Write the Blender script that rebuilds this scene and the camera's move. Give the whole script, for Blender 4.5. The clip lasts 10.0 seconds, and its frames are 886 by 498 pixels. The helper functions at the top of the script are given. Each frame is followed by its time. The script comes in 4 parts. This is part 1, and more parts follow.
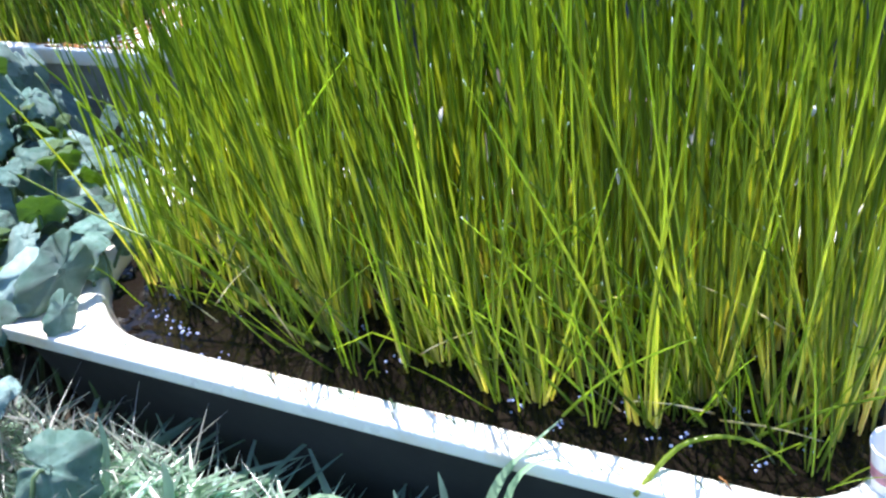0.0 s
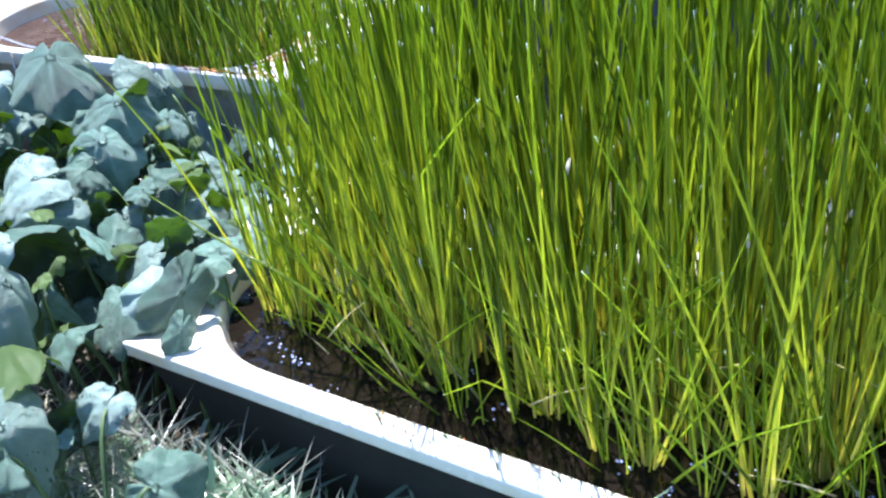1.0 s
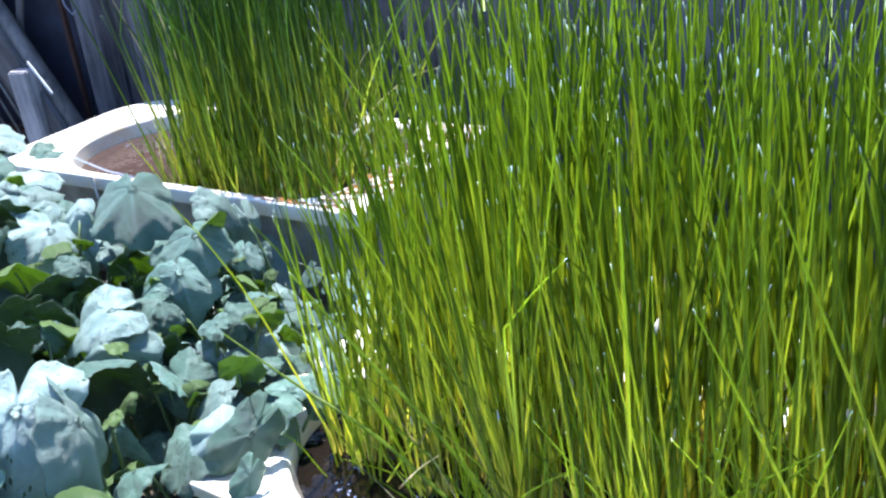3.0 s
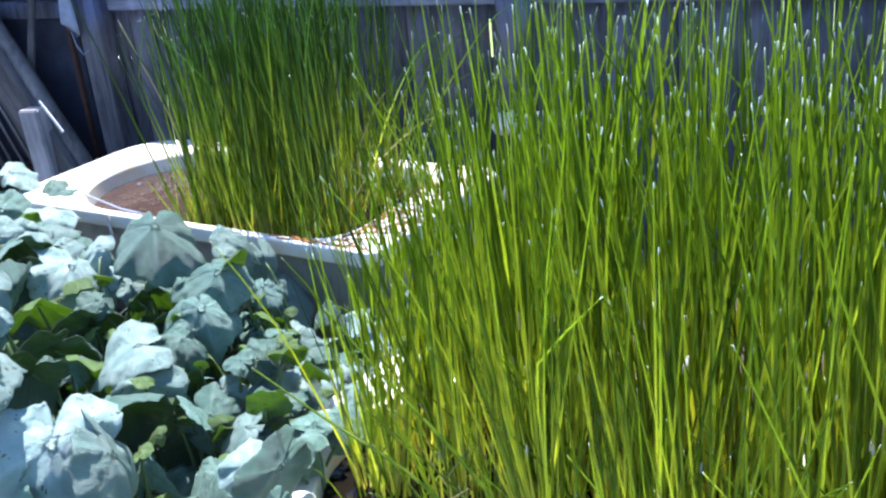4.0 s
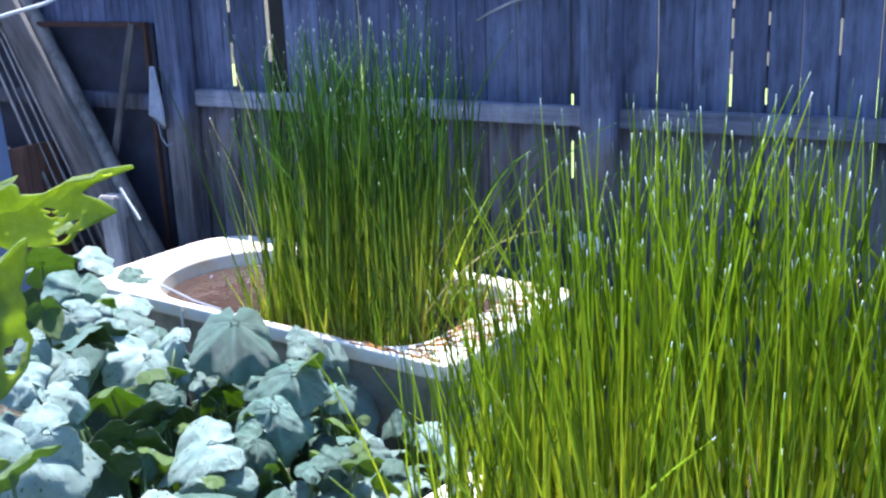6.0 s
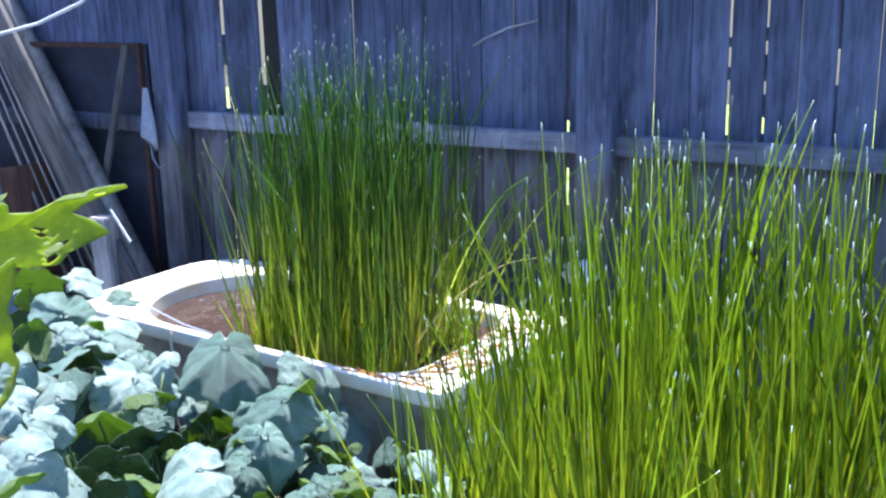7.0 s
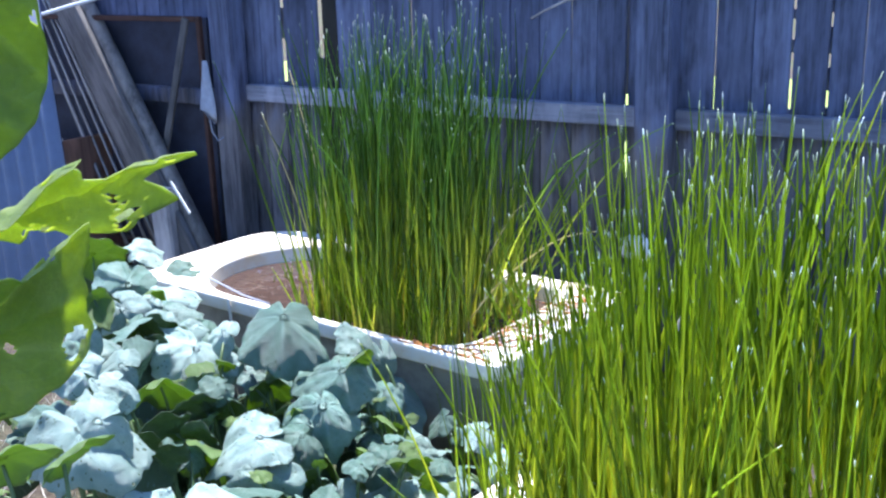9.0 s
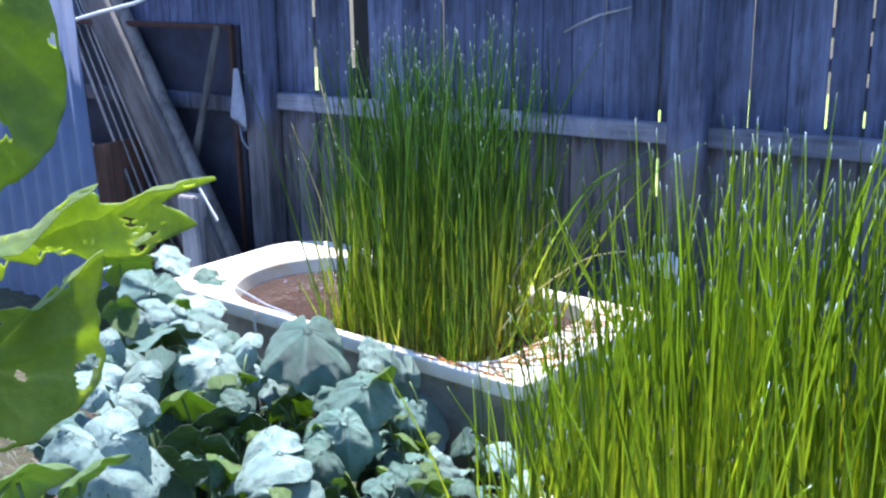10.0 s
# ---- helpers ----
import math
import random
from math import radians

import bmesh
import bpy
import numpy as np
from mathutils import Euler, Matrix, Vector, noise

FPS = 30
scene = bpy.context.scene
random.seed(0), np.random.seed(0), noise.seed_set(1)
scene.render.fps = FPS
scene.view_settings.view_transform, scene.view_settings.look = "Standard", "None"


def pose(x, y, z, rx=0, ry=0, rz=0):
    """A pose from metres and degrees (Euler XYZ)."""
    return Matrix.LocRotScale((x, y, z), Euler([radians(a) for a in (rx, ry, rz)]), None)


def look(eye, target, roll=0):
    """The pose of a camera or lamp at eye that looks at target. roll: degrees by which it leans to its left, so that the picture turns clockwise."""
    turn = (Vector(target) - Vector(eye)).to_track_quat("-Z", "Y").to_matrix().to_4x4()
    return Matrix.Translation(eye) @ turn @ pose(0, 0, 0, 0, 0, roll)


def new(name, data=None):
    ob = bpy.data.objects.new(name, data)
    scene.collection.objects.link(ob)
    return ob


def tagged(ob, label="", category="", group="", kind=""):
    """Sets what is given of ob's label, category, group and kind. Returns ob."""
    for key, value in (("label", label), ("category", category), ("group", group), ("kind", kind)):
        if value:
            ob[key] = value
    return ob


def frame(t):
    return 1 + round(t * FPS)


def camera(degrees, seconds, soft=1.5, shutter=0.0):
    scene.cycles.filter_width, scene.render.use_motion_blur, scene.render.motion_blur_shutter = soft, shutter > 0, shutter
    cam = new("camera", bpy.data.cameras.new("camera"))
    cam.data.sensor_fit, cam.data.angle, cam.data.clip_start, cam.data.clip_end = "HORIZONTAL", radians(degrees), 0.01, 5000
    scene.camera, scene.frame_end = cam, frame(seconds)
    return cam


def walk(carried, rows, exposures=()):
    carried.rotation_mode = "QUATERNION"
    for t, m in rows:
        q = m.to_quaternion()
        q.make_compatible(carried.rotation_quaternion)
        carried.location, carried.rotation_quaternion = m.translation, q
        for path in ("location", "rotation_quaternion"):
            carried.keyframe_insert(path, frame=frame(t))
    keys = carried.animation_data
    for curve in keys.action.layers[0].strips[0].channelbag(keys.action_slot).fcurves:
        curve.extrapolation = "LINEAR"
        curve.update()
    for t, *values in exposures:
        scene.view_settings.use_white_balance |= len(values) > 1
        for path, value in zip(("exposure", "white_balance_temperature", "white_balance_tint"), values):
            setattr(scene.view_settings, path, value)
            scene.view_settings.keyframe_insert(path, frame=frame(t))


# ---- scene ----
cam = camera(45.8, 10.0, 2.4)
PATH = [
    (0, (1.454, 0.561, 1.5), (0.634, 2.015, 0.4), -7.5),
    (0.5, (1.444, 0.574, 1.51), (0.536, 2.008, 0.452), -6.5),
    (1, (1.431, 0.583, 1.514), (0.417, 1.965, 0.484), -7.1),
    (1.5, (1.418, 0.591, 1.53), (0.359, 1.955, 0.519), -6.7),
    (2, (1.398, 0.592, 1.541), (0.297, 1.957, 0.58), -6.4),
    (2.5, (1.384, 0.612, 1.542), (0.24, 2.003, 0.673), -7.6),
    (3, (1.373, 0.617, 1.556), (0.227, 2.029, 0.725), -6.9),
    (3.2, (1.356, 0.614, 1.548), (0.211, 2.035, 0.731), -7.7),
    (4.3, (1.333, 0.512, 1.591), (0.202, 1.984, 0.846), -5.4),
    (4.5, (1.319, 0.522, 1.579), (0.192, 2.008, 0.858), -7.1),
    (5, (1.289, 0.507, 1.579), (0.196, 2.032, 0.884), -5.4),
    (5.5, (1.263, 0.503, 1.597), (0.097, 2.005, 0.975), -3.0),
    (5.7, (1.253, 0.487, 1.596), (0.038, 1.962, 1.006), -2.9),
    (6.8, (1.241, 0.493, 1.601), (0.02, 1.988, 1.078), -1.0),
    (7, (1.219, 0.502, 1.588), (0.0, 2.002, 1.073), -1.3),
    (7.5, (1.218, 0.506, 1.587), (0.008, 2.009, 1.061), -1.2),
    (8, (1.217, 0.503, 1.585), (-0.006, 1.993, 1.052), -1.3),
    (8.5, (1.222, 0.491, 1.589), (-0.047, 1.937, 1.04), -1.5),
    (9, (1.213, 0.491, 1.583), (-0.075, 1.916, 1.025), -1.6),
    (9.5, (1.203, 0.501, 1.579), (-0.099, 1.918, 1.036), -1.5),
    (10, (1.195, 0.52, 1.599), (-0.135, 1.91, 1.054), -0.8),
]
walk(cam, [(t, look(eye, target, roll)) for t, eye, target, roll in PATH],
     [(0.0, 1.46, 5800, 14), (3.0, 1.44, 5800, 14), (5.0, 1.39, 5800, 14), (7.0, 1.54, 5850, 15), (8.5, 1.56, 5850, 15), (10.0, 1.47, 5850, 15)])

# ---- light ----
SUN_DIR = Vector((-0.25, 0.20, 0.947)).normalized()
world = bpy.data.worlds.new("sky")
scene.world = world
world.use_nodes = True
wn = world.node_tree.nodes
sky = wn.new("ShaderNodeTexSky")
sky.sky_type = 'NISHITA'
sky.sun_disc = False
sky.sun_elevation = math.asin(SUN_DIR.z)
sky.sun_rotation = math.atan2(SUN_DIR.x, SUN_DIR.y) % (2 * math.pi)
sky.air_density, sky.dust_density, sky.ozone_density = 1.0, 0.4, 5.0
wn["Background"].inputs["Strength"].default_value = 0.13
world.node_tree.links.new(sky.outputs[0], wn["Background"].inputs["Color"])
sun_data = bpy.data.lights.new("sun", 'SUN')
sun_data.energy, sun_data.angle, sun_data.color = 5.0, radians(0.5), (1.0, 0.95, 0.86)
sun = new("sun", sun_data)
sun.matrix_world = look(SUN_DIR * 20, (0, 0, 0))


# ---- materials ----
def material(name):
    m = bpy.data.materials.new(name)
    m.use_nodes = True
    nt = m.node_tree
    return m, nt, nt.nodes["Principled BSDF"]


def node(nt, kind, **inputs):
    n = nt.nodes.new(kind)
    for k, v in inputs.items():
        n.inputs[k].default_value = v
    return n


def ramp(nt, fac, stops):
    r = nt.nodes.new("ShaderNodeValToRGB")
    els = r.color_ramp.elements
    while len(els) < len(stops):
        els.new(0.5)
    for e, (p, c) in zip(els, stops):
        e.position, e.color = p, (*c, 1)
    nt.links.new(fac, r.inputs["Fac"])
    return r.outputs["Color"]


def mixc(nt, fac, a, b, kind='MIX'):
    m = nt.nodes.new("ShaderNodeMix")
    m.data_type, m.blend_type = 'RGBA', kind
    for sock, v in ((m.inputs["Factor"], fac), (m.inputs["A"] if 0 else m.inputs[6], a), (m.inputs[7], b)):
        if isinstance(v, (int, float)):
            sock.default_value = v
        elif isinstance(v, tuple):
            sock.default_value = (*v, 1)
        else:
            nt.links.new(v, sock)
    return m.outputs[2]


def coords(nt, scale=(1, 1, 1), out="Object"):
    tc = nt.nodes.new("ShaderNodeTexCoord")
    mp = nt.nodes.new("ShaderNodeMapping")
    mp.inputs["Scale"].default_value = scale
    nt.links.new(tc.outputs[out], mp.inputs["Vector"])
    return mp.outputs["Vector"]


def noise_tex(nt, vec, scale, detail=4, rough=0.55):
    n = node(nt, "ShaderNodeTexNoise", Scale=scale, Detail=detail, Roughness=rough)
    nt.links.new(vec, n.inputs["Vector"])
    return n.outputs["Fac"]


def bump(nt, bsdf, height, strength=0.3, distance=0.005):
    b = node(nt, "ShaderNodeBump", Strength=strength, Distance=distance)
    nt.links.new(height, b.inputs["Height"])
    nt.links.new(b.outputs["Normal"], bsdf.inputs["Normal"])


def translucent(nt, bsdf, colour, amount):
    """Lets part of the light through a thin leaf."""
    t = nt.nodes.new("ShaderNodeBsdfTranslucent")
    mx = nt.nodes.new("ShaderNodeMixShader")
    mx.inputs[0].default_value = amount
    if isinstance(colour, tuple):
        t.inputs["Color"].default_value = (*colour, 1)
    else:
        nt.links.new(colour, t.inputs["Color"])
    nt.links.new(bsdf.outputs[0], mx.inputs[1])
    nt.links.new(t.outputs[0], mx.inputs[2])
    nt.links.new(mx.outputs[0], nt.nodes["Material Output"].inputs["Surface"])


def mat_reed(name, base, tip, dry, glow, single=True, mid=0.22, high=0.9):
    m, nt, b = material(name)
    pick = nt.nodes.new("ShaderNodeObjectInfo" if single else "ShaderNodeNewGeometry").outputs["Random" if single else "Random Per Island"]
    at = nt.nodes.new("ShaderNodeAttribute")
    at.attribute_name = "along"
    col = ramp(nt, at.outputs["Fac"], [(0.0, dry), (mid, base), (high, tip), (0.986, tip), (0.992, (0.52, 0.6, 0.82)), (1.0, (0.55, 0.62, 0.86))])
    var = ramp(nt, pick, [(0.0, (0.36, 0.46, 0.38)), (0.45, (0.8, 0.86, 0.8)), (0.8, (1.25, 1.22, 1.1)), (0.93, (1.6, 1.6, 1.8)), (1.0, (1.4, 1.25, 1.4))])
    col = mixc(nt, 1.0, col, var, 'MULTIPLY')
    n = noise_tex(nt, coords(nt, (1, 1, 0.15)), 90)
    col = mixc(nt, 0.35, col, ramp(nt, n, [(0.3, (0.5, 0.5, 0.4)), (0.7, (1.0, 1.0, 1.0))]), 'MULTIPLY')
    nt.links.new(col, b.inputs["Base Color"])
    b.inputs["Roughness"].default_value = 0.2
    b.inputs["Specular IOR Level"].default_value = 0.65
    translucent(nt, b, mixc(nt, 1.0, col, glow, 'MULTIPLY'), 0.72)
    return m


def mat_leaf(name, top, vein, glow, amount=0.3, rough=0.5):
    m, nt, b = material(name)
    oi = nt.nodes.new("ShaderNodeObjectInfo")
    vec = coords(nt)
    big = noise_tex(nt, vec, 3, 4)
    fine = noise_tex(nt, vec, 26, 5, 0.7)
    at = nt.nodes.new("ShaderNodeAttribute")
    at.attribute_name = "vein"
    col = mixc(nt, ramp(nt, big, [(0.35, (0, 0, 0)), (0.7, (0.5, 0.5, 0.5))]), top, vein)
    col = mixc(nt, at.outputs["Fac"], col, vein)
    col = mixc(nt, 1.0, col, ramp(nt, oi.outputs["Random"], [(0.0, (0.7, 0.74, 0.7)), (0.5, (1.0, 1.0, 1.0)), (1.0, (1.5, 1.45, 1.5))]), 'MULTIPLY')
    nt.links.new(col, b.inputs["Base Color"])
    b.inputs["Specular IOR Level"].default_value = 0.7
    b.inputs["Coat Weight"].default_value, b.inputs["Coat Roughness"].default_value = 0.35, 0.5
    nt.links.new(ramp(nt, fine, [(0.3, (rough - 0.1,) * 3), (0.7, (rough + 0.12,) * 3)]), b.inputs["Roughness"])
    relief = nt.nodes.new("ShaderNodeMath")
    relief.operation = 'MULTIPLY_ADD'
    nt.links.new(fine, relief.inputs[0])
    relief.inputs[1].default_value = 0.8
    soft_vein = nt.nodes.new("ShaderNodeMath")
    soft_vein.operation = 'MULTIPLY'
    nt.links.new(at.outputs["Fac"], soft_vein.inputs[0])
    soft_vein.inputs[1].default_value = 0.4
    nt.links.new(soft_vein.outputs[0], relief.inputs[2])
    bump(nt, b, relief.outputs[0], 0.6, 0.06)
    translucent(nt, b, mixc(nt, 1.0, ramp(nt, fine, [(0.3, (0.7, 0.75, 0.7)), (0.7, (1.0, 1.0, 1.0))]), glow, 'MULTIPLY'), amount)
    return m


def mat_enamel():
    m, nt, b = material("white_enamel")
    vec = coords(nt)
    stain = noise_tex(nt, vec, 6, 5, 0.65)
    specks = noise_tex(nt, vec, 70, 3, 0.7)
    rust = mixc(nt, ramp(nt, specks, [(0.60, (0, 0, 0)), (0.72, (0.55, 0.55, 0.55))]), (0.80, 0.68, 0.5), (0.42, 0.2, 0.07))
    col = mixc(nt, ramp(nt, stain, [(0.52, (0, 0, 0)), (0.68, (1, 1, 1))]), (0.86, 0.83, 0.76), rust)
    nt.links.new(col, b.inputs["Base Color"])
    b.inputs["Roughness"].default_value = 0.28
    nt.links.new(ramp(nt, stain, [(0.3, (0.2,) * 3), (0.7, (0.5,) * 3)]), b.inputs["Roughness"])
    bump(nt, b, specks, 0.15, 0.002)
    return m


def mat_tub_side():
    m, nt, b = material("tub_outside")
    vec = coords(nt)
    n = noise_tex(nt, vec, 9, 6, 0.65)
    col = ramp(nt, n, [(0.3, (0.2, 0.195, 0.19)), (0.55, (0.38, 0.375, 0.37)), (0.8, (0.32, 0.27, 0.21))])
    nt.links.new(col, b.inputs["Base Color"])
    b.inputs["Roughness"].default_value = 0.7
    bump(nt, b, n, 0.4, 0.006)
    return m


def mat_water(name, col):
    m, nt, b = material(name)
    vec = coords(nt)
    n = noise_tex(nt, vec, 5, 5, 0.6)
    nt.links.new(ramp(nt, n, [(0.3, tuple(c * 0.55 for c in col)), (0.7, col)]), b.inputs["Base Color"])
    b.inputs["Roughness"].default_value = 0.06
    b.inputs["IOR"].default_value = 1.33
    bump(nt, b, noise_tex(nt, vec, 14, 2), 0.5, 0.02)
    return m


def mat_wood(name, dark, light, scale=(14, 14, 0.9), rough=0.85):
    m, nt, b = material(name)
    oi = nt.nodes.new("ShaderNodeObjectInfo")
    vec = coords(nt, scale)
    add = node(nt, "ShaderNodeVectorMath")
    add.operation = 'ADD'
    nt.links.new(vec, add.inputs[0])
    comb = nt.nodes.new("ShaderNodeVectorMath")
    comb.operation = 'SCALE'
    comb.inputs[0].default_value = (37, 91, 53)
    nt.links.new(oi.outputs["Random"], comb.inputs["Scale"])
    nt.links.new(comb.outputs[0], add.inputs[1])
    grain = noise_tex(nt, add.outputs[0], 3.2, 8, 0.7)
    blot = noise_tex(nt, coords(nt, (3, 3, 1.3)), 2.2, 4, 0.6)
    col = ramp(nt, grain, [(0.32, dark), (0.62, light)])
    col = mixc(nt, ramp(nt, blot, [(0.45, (0, 0, 0)), (0.7, (0.75,) * 3)]), col, tuple(min(1, c * 1.7) for c in light))
    col = mixc(nt, 1.0, col, ramp(nt, oi.outputs["Random"], [(0, (0.65, 0.66, 0.68)), (0.5, (1, 1, 1)), (1, (1.25, 1.22, 1.18))]), 'MULTIPLY')
    nt.links.new(col, b.inputs["Base Color"])
    b.inputs["Roughness"].default_value = rough
    bump(nt, b, grain, 0.6, 0.004)
    return m


def lower_shade(m, height):
    """Greys a board of the fence below a ragged line, painting in the shade's warmer tone."""
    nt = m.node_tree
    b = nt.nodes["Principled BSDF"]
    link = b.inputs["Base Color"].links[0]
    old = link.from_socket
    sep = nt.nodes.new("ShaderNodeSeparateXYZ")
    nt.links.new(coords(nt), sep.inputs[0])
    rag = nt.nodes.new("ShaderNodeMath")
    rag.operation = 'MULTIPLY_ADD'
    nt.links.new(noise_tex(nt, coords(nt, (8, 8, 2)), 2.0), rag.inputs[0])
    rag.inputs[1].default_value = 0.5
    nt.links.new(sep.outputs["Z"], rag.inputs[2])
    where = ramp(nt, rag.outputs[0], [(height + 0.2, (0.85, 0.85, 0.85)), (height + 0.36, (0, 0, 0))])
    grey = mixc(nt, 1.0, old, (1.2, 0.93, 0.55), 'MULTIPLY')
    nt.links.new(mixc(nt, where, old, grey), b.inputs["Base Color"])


def mat_ground():
    m, nt, b = material("garden_soil")
    vec = coords(nt)
    n1, n2 = noise_tex(nt, vec, 1.3, 5), noise_tex(nt, vec, 45, 6, 0.7)
    soil = ramp(nt, n2, [(0.3, (0.025, 0.018, 0.012)), (0.55, (0.09, 0.07, 0.05)), (0.75, (0.22, 0.18, 0.12))])
    col = mixc(nt, ramp(nt, n1, [(0.45, (0, 0, 0)), (0.65, (0.6,) * 3)]), soil, (0.07, 0.1, 0.03))
    nt.links.new(col, b.inputs["Base Color"])
    b.inputs["Roughness"].default_value = 0.95
    bump(nt, b, n2, 1.0, 0.02)
    return m


def mat_plain(name, col, rough=0.6, metal=0.0, dirt=0.4, scale=20):
    m, nt, b = material(name)
    n = noise_tex(nt, coords(nt), scale, 6, 0.65)
    nt.links.new(ramp(nt, n, [(0.3, tuple(c * (1 - dirt) for c in col)), (0.65, col)]), b.inputs["Base Color"])
    b.inputs["Roughness"].default_value, b.inputs["Metallic"].default_value = rough, metal
    bump(nt, b, n, 0.3, 0.003)
    return m


REED_A = mat_reed("fresh_reed", (0.56, 0.60, 0.15), (0.292, 0.384, 0.054), (0.78, 0.73, 0.44), (1.5, 1.44, 0.9), True, 0.26, 0.8)
REED_Y = mat_reed("yellow_reed", (0.44, 0.53, 0.09), (0.36, 0.46, 0.06), (0.58, 0.57, 0.22), (1.4, 1.4, 0.7))
REED_B = mat_reed("deep_green_reed", (0.50, 0.555, 0.155), (0.15, 0.248, 0.09), (0.78, 0.72, 0.38), (1.5, 1.45, 0.85), True, 0.2, 0.68)
STRAW = mat_reed("dry_straw", (0.72, 0.66, 0.5), (0.62, 0.57, 0.38), (0.5, 0.4, 0.2), (1, 1, 0.8))
GRASS = mat_reed("grass_blade", (0.34, 0.47, 0.37), (0.52, 0.66, 0.57), (0.34, 0.4, 0.26), (1.0, 1.12, 0.95), False)
LITTER = mat_reed("straw_litter", (0.55, 0.55, 0.53), (0.5, 0.5, 0.5), (0.42, 0.42, 0.4), (1, 1, 0.9), False)
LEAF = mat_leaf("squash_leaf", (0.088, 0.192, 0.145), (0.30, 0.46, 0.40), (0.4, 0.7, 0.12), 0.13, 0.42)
# bloom, paler still with the sun's glare put into its colour
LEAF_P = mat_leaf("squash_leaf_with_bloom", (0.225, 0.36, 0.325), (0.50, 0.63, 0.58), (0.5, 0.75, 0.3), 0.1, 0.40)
# underside green, darkened in its colour for facing away from the sun
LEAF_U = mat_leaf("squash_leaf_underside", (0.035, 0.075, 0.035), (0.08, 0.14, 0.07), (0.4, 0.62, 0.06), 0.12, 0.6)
LEAF_T = mat_leaf("tall_leaf", (0.085, 0.165, 0.025), (0.42, 0.5, 0.18), (0.64, 0.78, 0.05), 0.5, 0.5)
LEAF_H = mat_leaf("broad_tall_leaf", (0.06, 0.12, 0.025), (0.2, 0.28, 0.1), (0.36, 0.5, 0.04), 0.42, 0.5)
LEAF_Y = mat_leaf("young_leaf", (0.12, 0.22, 0.06), (0.25, 0.35, 0.12), (0.42, 0.6, 0.05), 0.4, 0.5)
STALK = mat_plain("leaf_stalk", (0.1, 0.16, 0.06), 0.5, 0, 0.3)
ENAMEL, SIDE = mat_enamel(), mat_tub_side()
# shade under the near tub's rim, put into a near-black colour
SHADE_BLACK = mat_plain("tarred_iron", (0.02, 0.019, 0.018), 0.9, 0, 0.5, 12)
WATER_A, WATER_B = mat_water("dark_water", (0.012, 0.009, 0.0068)), mat_water("brown_water", (0.085, 0.055, 0.045))
FENCE = mat_wood("weathered_board", (0.016, 0.021, 0.044), (0.105, 0.127, 0.225))
lower_shade(FENCE, 0.0)
RAIL = mat_wood("weathered_rail", (0.075, 0.085, 0.125), (0.2, 0.215, 0.29), (0.9, 14, 14))
TIMBER = mat_wood("old_timber", (0.04, 0.04, 0.042), (0.14, 0.135, 0.135), rough=0.6)
SOIL = mat_ground()
PALEWOOD = mat_wood("pale_timber", (0.18, 0.17, 0.18), (0.36, 0.345, 0.36))
BROWN = mat_wood("brown_board", (0.08, 0.048, 0.038), (0.2, 0.115, 0.09))
DARKPLANK = mat_wood("dark_old_plank", (0.03, 0.03, 0.033), (0.12, 0.117, 0.122))
STEEL = mat_plain("dull_steel", (0.3, 0.31, 0.33), 0.45, 0.7)
SHADE_SHEET = mat_plain("dark_sheet", (0.036, 0.042, 0.072), 0.8, 0.0, 0.5, 9)
CLOTH = mat_plain("pale_cloth", (0.33, 0.37, 0.48), 0.9, 0, 0.25, 30)
HOSE = mat_plain("white_hose", (0.75, 0.8, 0.85), 0.4, 0, 0.1)
WHITE = mat_plain("white_plastic", (0.8, 0.8, 0.8), 0.4, 0, 0.15)
BLUE = mat_plain("blue_grey_sheet", (0.11, 0.14, 0.235), 0.5, 0.0, 0.25, 7)
LAWN = mat_plain("dry_lawn", (0.33, 0.44, 0.1), 0.9, 0, 0.35, 8)
NEEDLE = mat_plain("rust_brown_stem", (0.52, 0.22, 0.06), 0.8, 0, 0.4)
PALE = mat_plain("bleached_leaf", (0.62, 0.55, 0.45), 0.8, 0, 0.3)
BANDC = mat_plain("faded_print", (0.45, 0.2, 0.25), 0.5, 0, 0.6, 60)
# blue-white of the water's glints, painted as a colour
GLINT = mat_plain("wet_bubble", (0.42, 0.46, 0.68), 0.08, 0, 0.1)
RUST = mat_plain("rusty_iron", (0.075, 0.036, 0.028), 0.8, 0.2)


# ---- mesh helpers ----
def mesh_ob(name, verts, faces, mat, parent=None, label="", smooth=True, attr=None):
    me = bpy.data.meshes.new(name)
    me.from_pydata(verts, [], faces)
    me.materials.append(mat)
    if attr:
        a = me.attributes.new(attr[0], 'FLOAT', 'POINT')
        a.data.foreach_set("value", np.asarray(attr[1], dtype=np.float32))
    if smooth:
        me.polygons.foreach_set("use_smooth", [True] * len(me.polygons))
    me.update()
    ob = new(name, me)
    ob.parent = parent
    if label:
        ob["label"] = label
    return ob


def part(name, bm, mat, parent=None, label="", smooth=False):
    me = bpy.data.meshes.new(name)
    bmesh.ops.recalc_face_normals(bm, faces=bm.faces)
    bm.to_mesh(me)
    bm.free()
    me.materials.append(mat)
    if smooth:
        me.polygons.foreach_set("use_smooth", [True] * len(me.polygons))
    ob = new(name, me)
    ob.parent = parent
    if label:
        ob["label"] = label
    return ob


